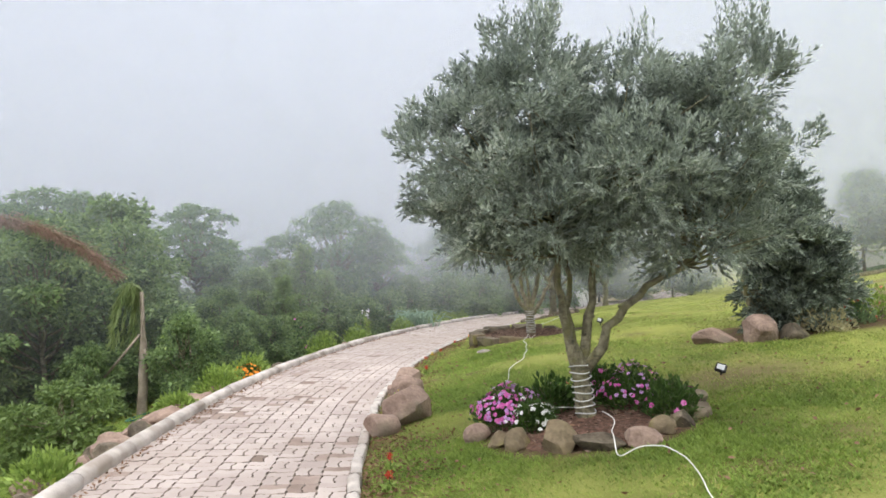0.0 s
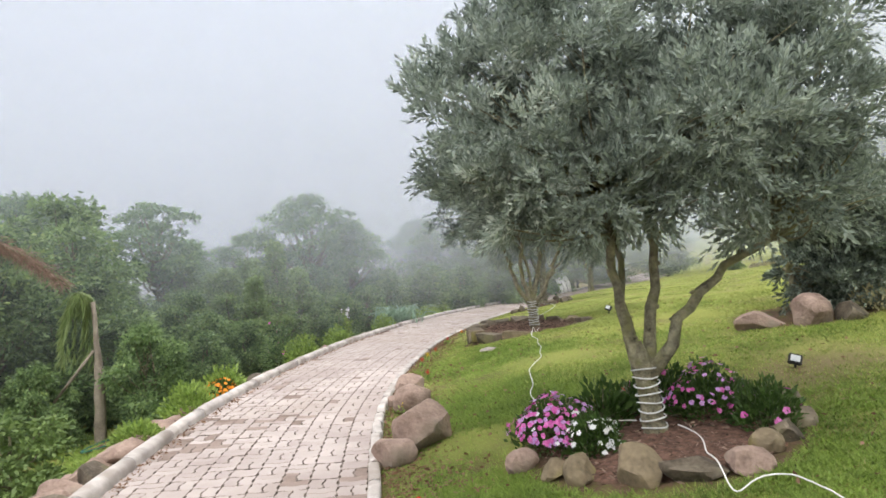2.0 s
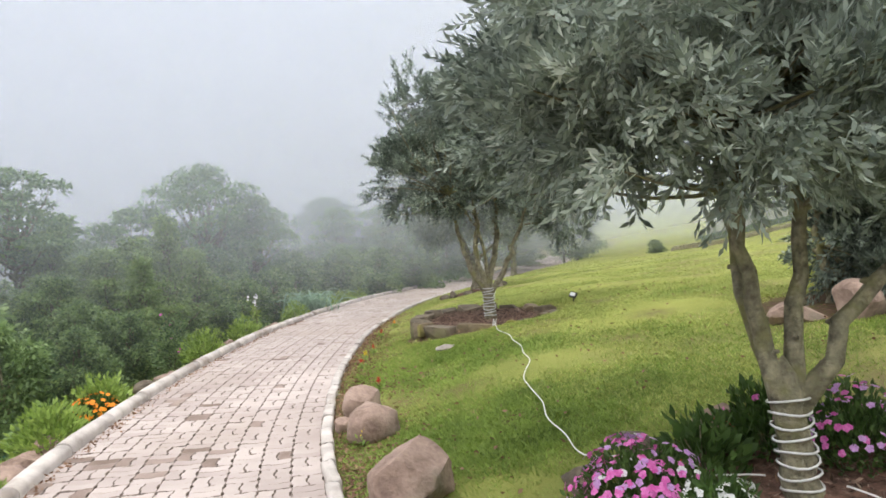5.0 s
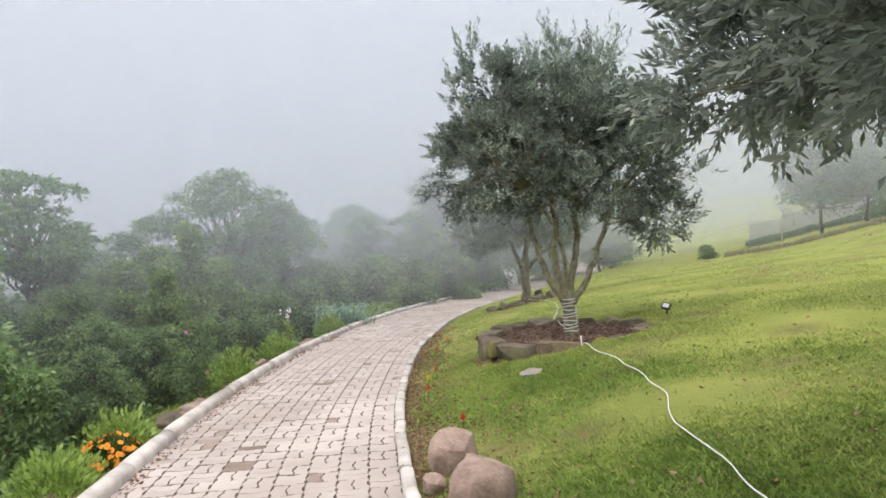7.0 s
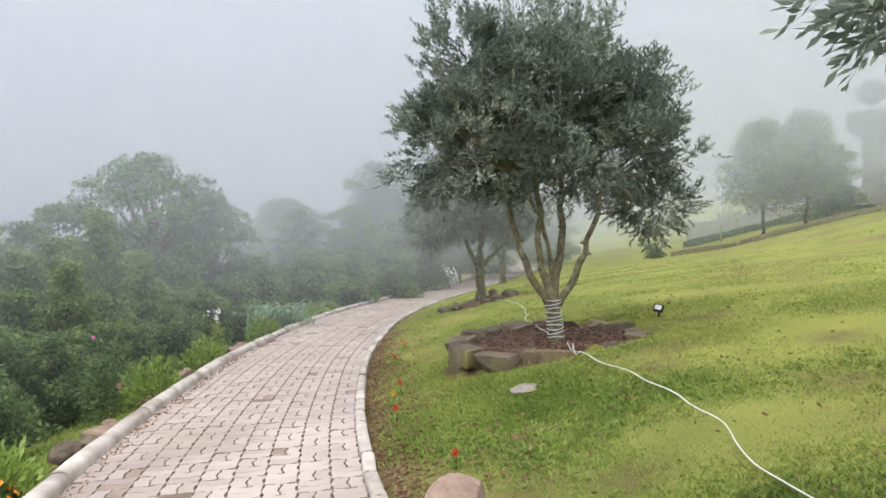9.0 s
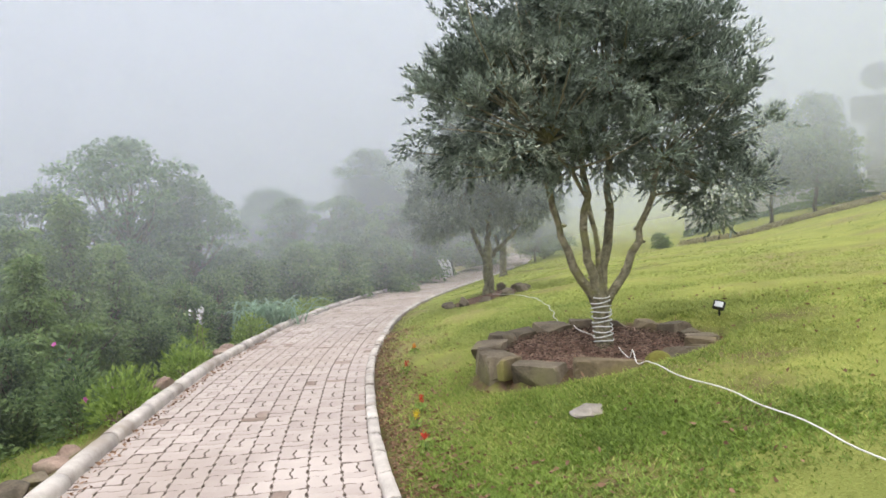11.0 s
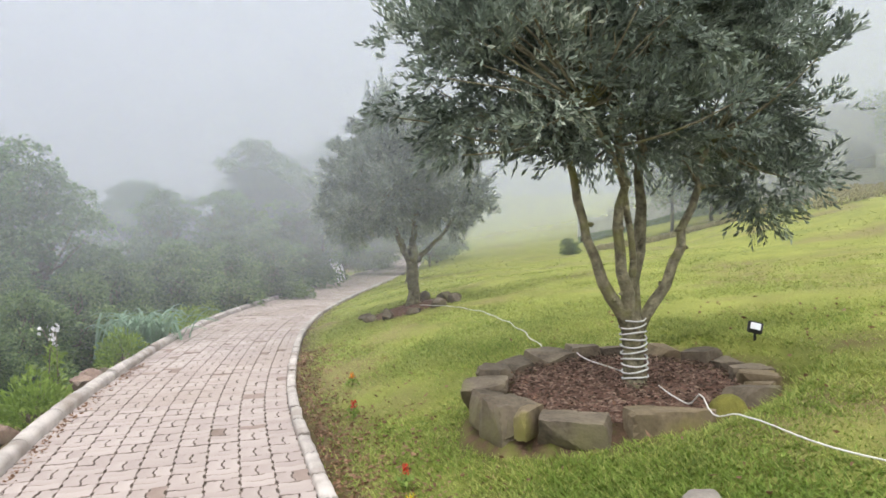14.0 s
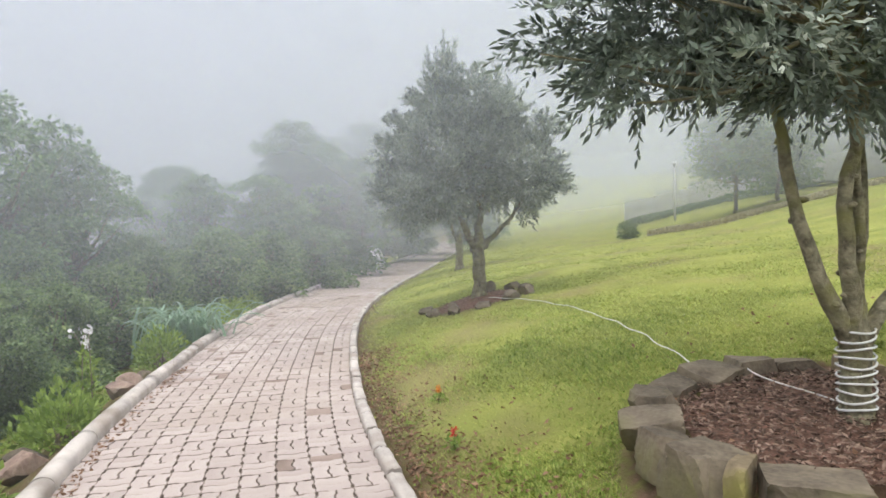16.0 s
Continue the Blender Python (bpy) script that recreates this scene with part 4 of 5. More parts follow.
bed(3.1, 19.6, 0.7, "small bed of dark earth under the slender olive", 300, 3)


# ---- flowers and small shrubs ----
def blossoms(p, rng, size, up):
    """Flat five-petalled flowers at p."""
    n = len(p)
    nrm = unit(up + rng.normal(0, 0.25, (n, 3)))
    a = unit(np.cross(nrm, rng.normal(0, 1, (n, 3))))
    b = np.cross(nrm, a)
    out = []
    for k in range(5):
        w = 2 * math.pi * k / 5
        d = a * math.cos(w) + b * math.sin(w)
        s = -a * math.sin(w) + b * math.cos(w)
        ln = size * (0.85 + 0.3 * rng.uniform(0, 1, (n, 1)))
        out.append(np.stack([p, p + d * ln * 0.65 + s * ln * 0.45 + nrm * ln * 0.1, p + d * ln, p + d * ln * 0.65 - s * ln * 0.45 + nrm * ln * 0.1], axis=1))
    return np.concatenate(out)


def flower_bush(x, y, rx, h, flowers, seed, label, leaf=0.05, count=1400, mat=None, group="flowers in the beds", name="flower_bush", size=0.028, lift=0.0, ry=None, cat="flower", upright=0.5):
    """flowers: (material, number, share of the dome's turn from, to)."""
    rng = np.random.default_rng(seed)
    ob = thing(name, pose(x, y, gz(x, y) + lift), label, cat, group)
    ry = ry or rx
    u = unit(rng.normal(0, 1, (count, 3)))
    u[:, 2] = np.abs(u[:, 2])
    rad = rng.uniform(0.15, 1, (count, 1)) ** 0.5
    lump = 1 + 0.3 * np.array([noise.noise(Vector(a * 2.5 + seed)) for a in u])[:, None]
    p = u * rad * lump * np.array([rx, ry, h])
    d = u + rng.normal(0, 0.4, (count, 3)) + np.array([0, 0, upright])
    stems = Tubes()
    for k in range(14):
        e = p[k * 7]
        stems.add(bend((rng.normal(0, 0.03), rng.normal(0, 0.03), -0.04), e, (0, 0, 0.02), 4), [0.006, 0.005, 0.004, 0.003], 4)
    part("stem", stems.mesh("stem"), BARK, ob)
    part("foliage", fan_mesh("foliage", leaf_quads(p, d, rng, leaf, leaf * 0.45, 0.2, 0.35)), mat or FLOWER_LEAF, ob)
    for fm, num, lo, hi in flowers:
        w = rng.uniform(lo, hi, num) * 2 * math.pi
        e = rng.uniform(0.25, 1.0, num)
        v = np.c_[np.cos(w) * np.sqrt(1 - e * e), np.sin(w) * np.sqrt(1 - e * e), e]
        lump = 1 + 0.3 * np.array([noise.noise(Vector(a * 2.5 + seed)) for a in v])[:, None]
        q = v * lump * np.array([rx, ry, h]) * 1.04
        part("blossom", fan_mesh("blossom", blossoms(q, rng, size, v)), fm, ob)
    return ob


flower_bush(0.62, 6.3, 0.34, 0.34, [(PINK, 130, 0.25, 0.8), (MAUVE, 110, 0.2, 1), (PINK, 45, 0, 1), (WHITE, 14, 0.5, 0.9)], 1, "vinca bush covered in pink and mauve flowers", size=0.021)
flower_bush(0.8, 5.95, 0.2, 0.26, [(WHITE, 60, 0.4, 1.1)], 2, "low vinca bush with clear white flowers", size=0.022)
flower_bush(1.75, 6.2, 0.34, 0.34, [(PINK, 75, 0, 1), (MAUVE, 75, 0, 1)], 3, "vinca bush with scattered pink flowers", count=1900, size=0.021)
flower_bush(1.5, 6.55, 0.26, 0.36, [(PINK, 12, 0, 1)], 4, "dark leafy bush behind the trunk", leaf=0.06)
flower_bush(1.95, 5.75, 0.24, 0.3, [(PINK, 9, 0, 1)], 5, "trailing green vinca with a few mauve flowers")
flower_bush(1.05, 6.45, 0.22, 0.34, [(RED, 4, 0, 1)], 6, "feathery green plant behind the trunk", leaf=0.08, count=500)
for i, (yy, dd, rr, hh) in enumerate([(6.0, -1.62, 0.34, 0.3), (8.6, -1.45, 0.26, 0.26), (10.1, -1.48, 0.34, 0.42), (11.35, -1.52, 0.36, 0.45), (14.9, -1.5, 0.4, 0.5), (16.9, -1.5, 0.36, 0.45), (20.2, -1.55, 0.38, 0.5), (22.6, -1.5, 0.36, 0.45), (23.6, -1.5, 0.42, 0.5), (24.6, -1.5, 0.4, 0.45), (4.2, -1.6, 0.3, 0.3)]):
    p = at_side(yy, dd)
    flower_bush(p[0], p[1], rr, hh, [], 30 + i, "small bright yellow-green shrub beside the kerb", 0.075, 1000, GREEN_LIGHT, "shrubs along the kerb", "shrub", cat="shrub", lift=0.02, upright=0.45)
p = at_side(11.0, -1.42)
flower_bush(p[0], p[1], 0.26, 0.26, [(ORANGE, 80, 0, 1)], 50, "marigold clump with orange blooms beside the kerb", size=0.03, lift=0.02)
p = at_side(15.4, -2.2)
flower_bush(p[0], p[1], 0.36, 1.1, [(PINK, 9, 0, 1)], 51, "loose shrub with a few magenta flowers", 0.075, 1700, GREEN, size=0.03, upright=-0.1)
p = at_side(21.3, -1.55)


def strap_plant(x, y, n, seed):
    rng = np.random.default_rng(seed)
    ob = thing("strap_leaf_plant", pose(x, y, gz(x, y)), "clump of long arching blue-green strap leaves beside the kerb", "plant")
    for k in range(n):
        a = rng.uniform(0, 2 * math.pi)
        o = np.array([math.cos(a), math.sin(a), 0])
        s = np.array([-o[1], o[0], 0])
        ln, hh = rng.uniform(0.35, 0.75), rng.uniform(0.6, 1.0)
        f0 = np.array([rng.normal(0, 0.25), rng.normal(0, 0.25), 0])
        v, f = [], []
        for j in range(7):
            t = j / 6
            c = f0 + o * ln * t ** 1.3 + np.array([0, 0, hh * (1.9 * t - 1.25 * t * t)])
            w = 0.028 * (1 - t) ** 0.6 + 0.003
            v += [c - s * w, c + (0, 0, -0.01), c + s * w]
        for j in range(6):
            f += [(j * 3, j * 3 + 1, j * 3 + 4, j * 3 + 3), (j * 3 + 1, j * 3 + 2, j * 3 + 5, j * 3 + 4)]
        part("leaf", mesh_of("leaf", v, f, True), GREEN_BLUE, ob)
    return ob


strap_plant(p[0], p[1], 130, 4)


def spike_plant(x, y, h, fm, seed, label):
    rng = np.random.default_rng(seed)
    ob = thing("flower_spike", pose(x, y, gz(x, y)), label, "flower")
    st = Tubes()
    pts, ds, fl = [], [], []
    for k in range(4):
        e = np.array([rng.normal(0, 0.1), rng.normal(0, 0.12), h * rng.uniform(0.7, 1.0)])
        c = bend((rng.normal(0, 0.04), rng.normal(0, 0.04), -0.03), e, rng.normal(0, 0.03, 3), 8)
        st.add(c, np.linspace(0.008, 0.003, 8), 5)
        for q in c[1:6]:
            for _ in range(9):
                pts.append(q + rng.normal(0, 0.02, 3))
                ds.append(rng.normal(0, 1, 3) + (0, 0, 0.3))
        fl += [c[7] + rng.normal(0, 0.03, 3) for _ in range(5)] + [c[6] + rng.normal(0, 0.03, 3) for _ in range(2)]
    part("stem", st.mesh("stem"), BARK_PALE, ob)
    part("foliage", fan_mesh("foliage", leaf_quads(np.array(pts), np.array(ds), rng, 0.1, 0.035)), GREEN_LIGHT, ob)
    part("blossom", fan_mesh("blossom", blossoms(np.array(fl), rng, 0.024, rng.normal(0, 1, (len(fl), 3)))), fm, ob)
    return ob


p = at_side(17.8, -1.6)
spike_plant(p[0], p[1], 0.95, WHITE, 7, "tall stems topped with white flowers beside the kerb")
for i, (x, y, fm) in enumerate([(-0.43, 5.5, RED), (-0.4, 5.0, RED), (-0.05, 12.9, RED), (-0.2, 12.5, YELLOW), (-0.3, 11.9, RED), (0.25, 14.6, RED), (-0.25, 10.3, RED), (0.6, 15.6, ORANGE), (0.62, 6.75, RED), (-0.55, 8.6, YELLOW)]):
    rng = np.random.default_rng(300 + i)
    ob = thing("celosia", pose(x, y, gz(x, y)), "little seedling with a feathery yellow plume" if fm is YELLOW else "little seedling with a feathery red plume in the grass", "flower", "seedlings beside the kerb")
    st = Tubes()
    st.add([(0, 0, -0.02), (0.005, 0, 0.06), (0.01, 0.005, 0.13)], [0.005, 0.004, 0.003], 5)
    part("stem", st.mesh("stem"), FLOWER_LEAF, ob)
    q = rng.normal(0, 0.03, (26, 3)) * (0.9, 0.9, 0.5) + (0, 0, 0.05)
    part("foliage", fan_mesh("foliage", leaf_quads(q, rng.normal(0, 1, (26, 3)), rng, 0.052, 0.022)), GREEN_LIGHT, ob)
    q = np.c_[rng.normal(0, 0.009, 50), rng.normal(0, 0.009, 50), rng.uniform(0.09, 0.14, 50)]
    part("blossom", fan_mesh("blossom", leaf_quads(q, rng.normal(0, 0.6, (50, 3)) + (0, 0, 1), rng, 0.024, 0.009)), fm, ob)

for i, (x, y, rr, hh, mt, fls) in enumerate([(4.9, 8.75, 0.35, 0.3, HEDGE, []), (5.4, 9.0, 0.3, 0.3, GREEN_GREY, [(RED, 14, 0, 1)]), (5.9, 9.2, 0.4, 0.4, GREEN_LIGHT, []), (6.4, 9.7, 0.35, 0.35, HEDGE, [(RED, 10, 0, 1)]), (7.0, 10.1, 0.45, 0.4, GREEN_LIGHT, []), (7.6, 10.8, 0.45, 0.45, HEDGE, [])]):
    flower_bush(x, y, rr, hh, fls, 400 + i, "straggly bedding plant with dry stalks on bare earth", 0.07, 500, mt, "plants in the earth bed", "bedding_plant", cat="plant", size=0.04)


def hedge(points, w, h, label, seed, mat):
    rng = np.random.default_rng(seed)
    pts = np.array(points, float)
    ob = thing("hedge", Matrix.Identity(4), label, "hedge")
    seg = np.r_[0, np.cumsum(np.linalg.norm(np.diff(pts, axis=0), axis=1))]
    n = int(seg[-1] * 900)
    s = rng.uniform(0, seg[-1], n)
    cx, cy = np.interp(s, seg, pts[:, 0]), np.interp(s, seg, pts[:, 1])
    a = rng.uniform(0, math.pi, n)
    lump = 1 + 0.25 * np.sin(s * 2.1) * np.sin(s * 0.9 + 1)
    r = rng.uniform(0.3, 1, n) ** 0.5 * lump
    px, py = cx + np.cos(a) * w * r * 0.7, cy + np.cos(a) * w * r * 0.7
    p = np.c_[px, py, ground_z(px, py) + np.sin(a) * h * r]
    d = np.c_[np.cos(a), np.cos(a), np.sin(a)] + rng.normal(0, 0.6, (n, 3))
    part("foliage", fan_mesh("foliage", leaf_quads(p, d, rng, 0.1, 0.05)), mat, ob)
    st = Tubes()
    for k in range(int(seg[-1])):
        x, y = np.interp(k + 0.5, seg, pts[:, 0]), np.interp(k + 0.5, seg, pts[:, 1])
        st.add([(x, y, gz(x, y) - 0.05), (x, y, gz(x, y) + h * 0.7)], [0.02, 0.008], 5)
    part("stem", st.mesh("stem"), BARK, ob)
    return ob


stand(low, 11.9, 26.6, 0.55, 30, 0.95)
hedge([(12.5, 26.4), (14.2, 25.2), (16.5, 23.9), (19.0, 22.6)], 0.4, 0.1, "low brownish hedge along the top of the lawn", 2, HEDGE)
hedge([(15.2, 20.6), (17.2, 20.0)], 0.5, 0.35, "reddish-brown overgrown shrub hedge on the rise", 3, HEDGE)
hedge([(19.5, 35.6), (23.0, 33.6), (27.0, 31.4)], 0.4, 0.3, "low green hedge before the white wall", 4, GREEN_GREY)


# ---- palm with stake ----
def palm(x, y):
    rng = np.random.default_rng(77)
    ob = thing("young_palm", pose(x, y, gz(x, y)), "young palm with drooping fronds tied to a stake", "palm")
    t = Tubes()
    t.add(bend((0, 0, -0.1), (-0.02, 0.05, 1.75), (0.03, 0, 0), 12, rng, 0.006), [0.075, 0.07, 0.066, 0.066, 0.064, 0.06, 0.055, 0.045, 0.035, 0.03, 0.028, 0.025], 10, 0.06, rng)
    part("trunk", t.mesh("trunk"), BARK_PALE, ob)
    t = Tubes()
    t.add([(0.05, 0.02, -0.05), (0.052, 0.02, 0.95)], [0.03, 0.028], 8)
    t.add([(-0.02, 0, 1.15), (-0.5, -0.05, 0.55)], [0.02, 0.02], 6)
    part("stake", t.mesh("stake"), BARK_PALE, ob)
    for k in range(9):
        a = radians(150 + rng.uniform(-60, 75)) if k < 7 else rng.uniform(0, 6.28)
        o = np.array([math.cos(a), math.sin(a) * 0.6, 0])
        ln = rng.uniform(0.22, 0.46)
        c = np.array([(-0.02, 0.05, 1.62 + 0.02 * k)] * 9) + np.array([o * ln * math.sin(1.4 * j / 8) + (0, 0, 0.18 * math.sin(3.0 * j / 8) - 0.5 * (j / 8) ** 2) for j in range(9)])
        tb = Tubes()
        tb.add(c, np.linspace(0.01, 0.003, 9), 5)
        fr = part("frond", tb.mesh("frond"), FROND, ob)
        fo, di = [], []
        for j in range(1, 9):
            for q in range(8):
                fo.append(c[j] + (c[j] - c[j - 1]) * q / 8)
                di.append(o * 0.25 + rng.normal(0, 0.22, 3) + (0, 0, -0.9))
        part("leaflet", fan_mesh("leaflet", leaf_quads(np.array(fo), np.array(di), rng, 0.2, 0.02)), FROND, fr)
    return ob


palm(-5.35, 12.05).scale = (1.26, 1.26, 1.26)


def palm_ring(x, y, r):
    ob = thing("planting_ring", pose(x, y, gz(x, y)), "round patch of dark earth edged with a green hose", "planting bed")
    v, f, n = [(0, 0, 0.05)], [], 36
    for k in (0.5, 1.0):
        for j in range(n):
            a = 2 * math.pi * j / n
            px, py = r * k * math.cos(a), r * k * math.sin(a)
            v.append((px, py, gz(x + px, y + py) - gz(x, y) + (0.045 if k < 1 else 0.02)))
    f += [(0, 1 + j, 1 + (j + 1) % n) for j in range(n)]
    f += [(1 + j, 1 + n + j, 1 + n + (j + 1) % n, 1 + (j + 1) % n) for j in range(n)]
    part("soil", mesh_of("soil", v, f, True), MULCH, ob)
    t = Tubes()
    t.add([(v[1 + n + j % n][0], v[1 + n + j % n][1], v[1 + n + j % n][2] + 0.025) for j in range(n + 1)], [0.016] * (n + 1), 6)
    part("hose", t.mesh("hose"), HOSE, ob, "green rubber hose")
    return ob


palm_ring(-4.75, 11.35, 0.5)


def dead_branch(a, b, label):
    rng = np.random.default_rng(9)
    ob = thing("dead_frond", Matrix.Identity(4), label, "dead branch")
    c = bend(a, b, (0, 0, 0.35), 16)
    t = Tubes()
    t.add(c, np.linspace(0.012, 0.02, 16), 6)
    part("stalk", t.mesh("stalk"), BARK, ob)
    k = rng.integers(0, 15, 2200)
    p = c[k] + (c[k + 1] - c[k]) * rng.uniform(0, 1, (2200, 1)) + rng.normal(0, 0.035, (2200, 3))
    d = rng.normal(0, 0.5, (2200, 3)) + (0.3, 0, -0.7)
    part("leaflet", fan_mesh("leaflet", leaf_quads(p, d, rng, 0.2, 0.01)), DEAD, ob)
    return ob


dead_branch((-5.6, 11.7, 1.28), (-8.3, 11.7, 2.2), "dry red-brown frond arching out of the dark trees")


# ---- cables and spotlights ----
def cable(points, label, lift=0.012):
    pts = np.array(points, float)
    seg = np.r_[0, np.cumsum(np.linalg.norm(np.diff(pts, axis=0), axis=1))]
    s = np.arange(0, seg[-1], 0.05)
    k = np.hanning(9)
    x, y = np.interp(s, seg, pts[:, 0]), np.interp(s, seg, pts[:, 1])
    x = np.convolve(np.pad(x, 4, "edge"), k / k.sum(), "valid") + 0.012 * np.sin(s * 9)
    y = np.convolve(np.pad(y, 4, "edge"), k / k.sum(), "valid") + 0.012 * np.sin(s * 7 + 1)
    z = ground_z(x, y) + lift + 0.035
    bx, by, r = BEDS[0]
    q = np.hypot(x - bx, y - by) / r
    z = z + 0.045 * np.clip((1.35 - q) / 0.35, 0, 1) + 0.05 * np.exp(-((q - 0.97) / 0.2) ** 2)
    q = pad_reach(x, y, PADS[0])
    z = z + 0.01 * (q < 1.0) + np.where(y < PADS[0][1], 0.12, 0.055) * np.exp(-((q - 0.95) / 0.12) ** 2)
    t = Tubes()
    t.add(np.c_[x, y, z], [0.0046] * len(s), 6)
    ob = part("power_cable", t.mesh("power_cable"), CABLE)
    return tagged(ob, label, "cable", "white cables on the lawn")


cable([(1.35, 2.6), (1.5, 3.6), (1.55, 4.1), (1.64, 4.5), (1.58, 4.8), (1.39, 4.84), (1.22, 4.68), (1.24, 5.05), (1.4, 5.5), (1.38, 5.9)], "white cable snaking over the grass to the olive")
cable([(1.2, 6.12), (0.85, 6.4), (0.66, 6.75), (0.64, 7.2), (0.68, 7.65), (0.74, 8.05), (0.84, 8.5), (0.85, 8.9), (1.1, 9.4), (1.22, 10.0), (1.32, 10.7), (1.36, 11.5), (1.5, 12.1), (1.74, 12.72)], "white cable running through the lawn between two olives")
cable([(1.72, 12.9), (1.74, 13.4), (1.84, 14.1), (2.2, 14.9), (2.52, 15.7), (2.9, 16.9), (3.1, 18.1), (3.08, 19.3)], "white cable leading on to the next olive")


def spotlight(x, y, turn, up):
    ob = thing("spotlight", pose(x, y, gz(x, y), 0, 0, turn), "small black floodlight with a square glass standing in the lawn", "spotlight", "spotlights in the lawn")
    t = Tubes()
    t.add([(0, 0.02, -0.05), (0, 0.01, up - 0.01)], [0.012, 0.01], 8)
    part("spike", t.mesh("spike"), BLACK, ob)
    bm = bmesh.new()
    bmesh.ops.create_cube(bm, size=1.0, matrix=pose(0, 0, up, -35, 12) @ Matrix.Diagonal((0.11, 0.045, 0.09, 1)))
    bmesh.ops.bevel(bm, geom=bm.edges[:], offset=0.008, segments=2, affect="EDGES")
    body = part("housing", bm, BLACK, ob)
    bm = bmesh.new()
    bmesh.ops.create_cube(bm, size=1.0, matrix=pose(0, 0, up, -35, 12) @ pose(0, -0.0245, 0) @ Matrix.Diagonal((0.075, 0.006, 0.056, 1)))
    part("lens", bm, LAMP_GLASS, ob, "pale square glass")
    return ob


spotlight(2.83, 6.92, -29, 0.08)
spotlight(2.98, 12.9, -48, 0.11)


# ---- buildings in the mist ----
def slab(bm, x, y, z, sx, sy, sz):
    bmesh.ops.create_cube(bm, size=1.0, matrix=Matrix.Translation((x, y, z)) @ Matrix.Diagonal((sx, sy, sz, 1)))


def house(x, y, turn):
    ob = thing("house", pose(x, y, gz(x, y), 0, 0, turn), "pale plastered house with a flat roof in the mist", "house")
    bm = bmesh.new()
    slab(bm, 0, 0, 1.6, 8, 6, 3.8)
    part("wall", bm, WALL_WHITE, ob)
    bm = bmesh.new()
    slab(bm, 0, 0, 3.65, 9.2, 7.2, 0.3)
    slab(bm, 0, 0, 3.42, 8.6, 6.6, 0.2)
    part("roof", bm, ROOF, ob)
    for k in (-2.2, 0.4, 2.4):
        bm = bmesh.new()
        slab(bm, k, -3.02, 1.7, 1.1, 0.08, 1.2)
        w = part("window", bm, BLACK, ob)
    t = Tubes()
    t.add([(-3.6, -2.6, 3.7), (-3.6, -2.6, 4.6)], [0.04, 0.04], 8)
    part("mast", t.mesh("mast"), BLACK, ob)
    bm = bmesh.new()
    bmesh.ops.create_uvsphere(bm, u_segments=20, v_segments=10, radius=0.6, matrix=pose(-3.6, -2.75, 4.7, 80) @ Matrix.Diagonal((1, 1, 0.25, 1)))
    part("satellite_dish", bm, BLACK, ob)
    return ob


house(30.0, 29.4, -48)


def pavilion(x, y):
    ob = thing("pavilion", pose(x, y, gz(x, y), 0, 0, 20), "open garden pavilion with a pointed roof in the mist", "pavilion")
    t = Tubes()
    t.add([(0, 0, 1.7), (0, 0, 2.7)], [2.4, 0.06], 6)
    part("roof", t.mesh("roof"), ROOF, ob)
    for k in range(6):
        a = radians(60 * k)
        t = Tubes()
        t.add([(2.2 * math.cos(a), 2.2 * math.sin(a), -0.3), (2.2 * math.cos(a), 2.2 * math.sin(a), 1.75)], [0.07, 0.07], 8)
        part("post", t.mesh("post"), BARK, ob)
    return ob


pavilion(34.5, 46.5)


def garden_wall(a, b, h):
    ob = thing("garden_wall", Matrix.Identity(4), "low white-plastered garden wall on the hill", "wall")
    a, b = np.array(a), np.array(b)
    n = 6
    for k in range(n):
        m = a + (b - a) * (k + 0.5) / n
        bm = bmesh.new()
        slab(bm, 0, 0, h / 2 - 0.2, np.linalg.norm(b - a) / n - 0.01, 0.22, h + 0.4)
        bmesh.ops.bevel(bm, geom=bm.edges[:], offset=0.02, segments=2, affect="EDGES")
        w = part("wall_panel", bm, WALL_WHITE, ob)
        w.matrix_basis = pose(m[0], m[1], gz(m[0], m[1]), 0, 0, math.degrees(math.atan2(b[1] - a[1], b[0] - a[0])))
    return ob


garden_wall((21.0, 37.5), (29.0, 33.0), 1.2)


def lamp_post(x, y):
    ob = thing("lamp_post", pose(x, y, gz(x, y)), "thin white garden lamp post on the hill", "lamp post")
    t = Tubes()
    t.add([(0, 0, -0.1), (0, 0, 2.2)], [0.045, 0.035], 8)
    part("pole", t.mesh("pole"), WALL_WHITE, ob)
    t = Tubes()
    t.add([(0, 0, 2.2), (0, 0, 2.26), (0, 0, 2.36)], [0.05, 0.1, 0.06], 10)
    part("lamp_head", t.mesh("lamp_head"), WALL_WHITE, ob)
    return ob


lamp_post(18.4, 31.4)


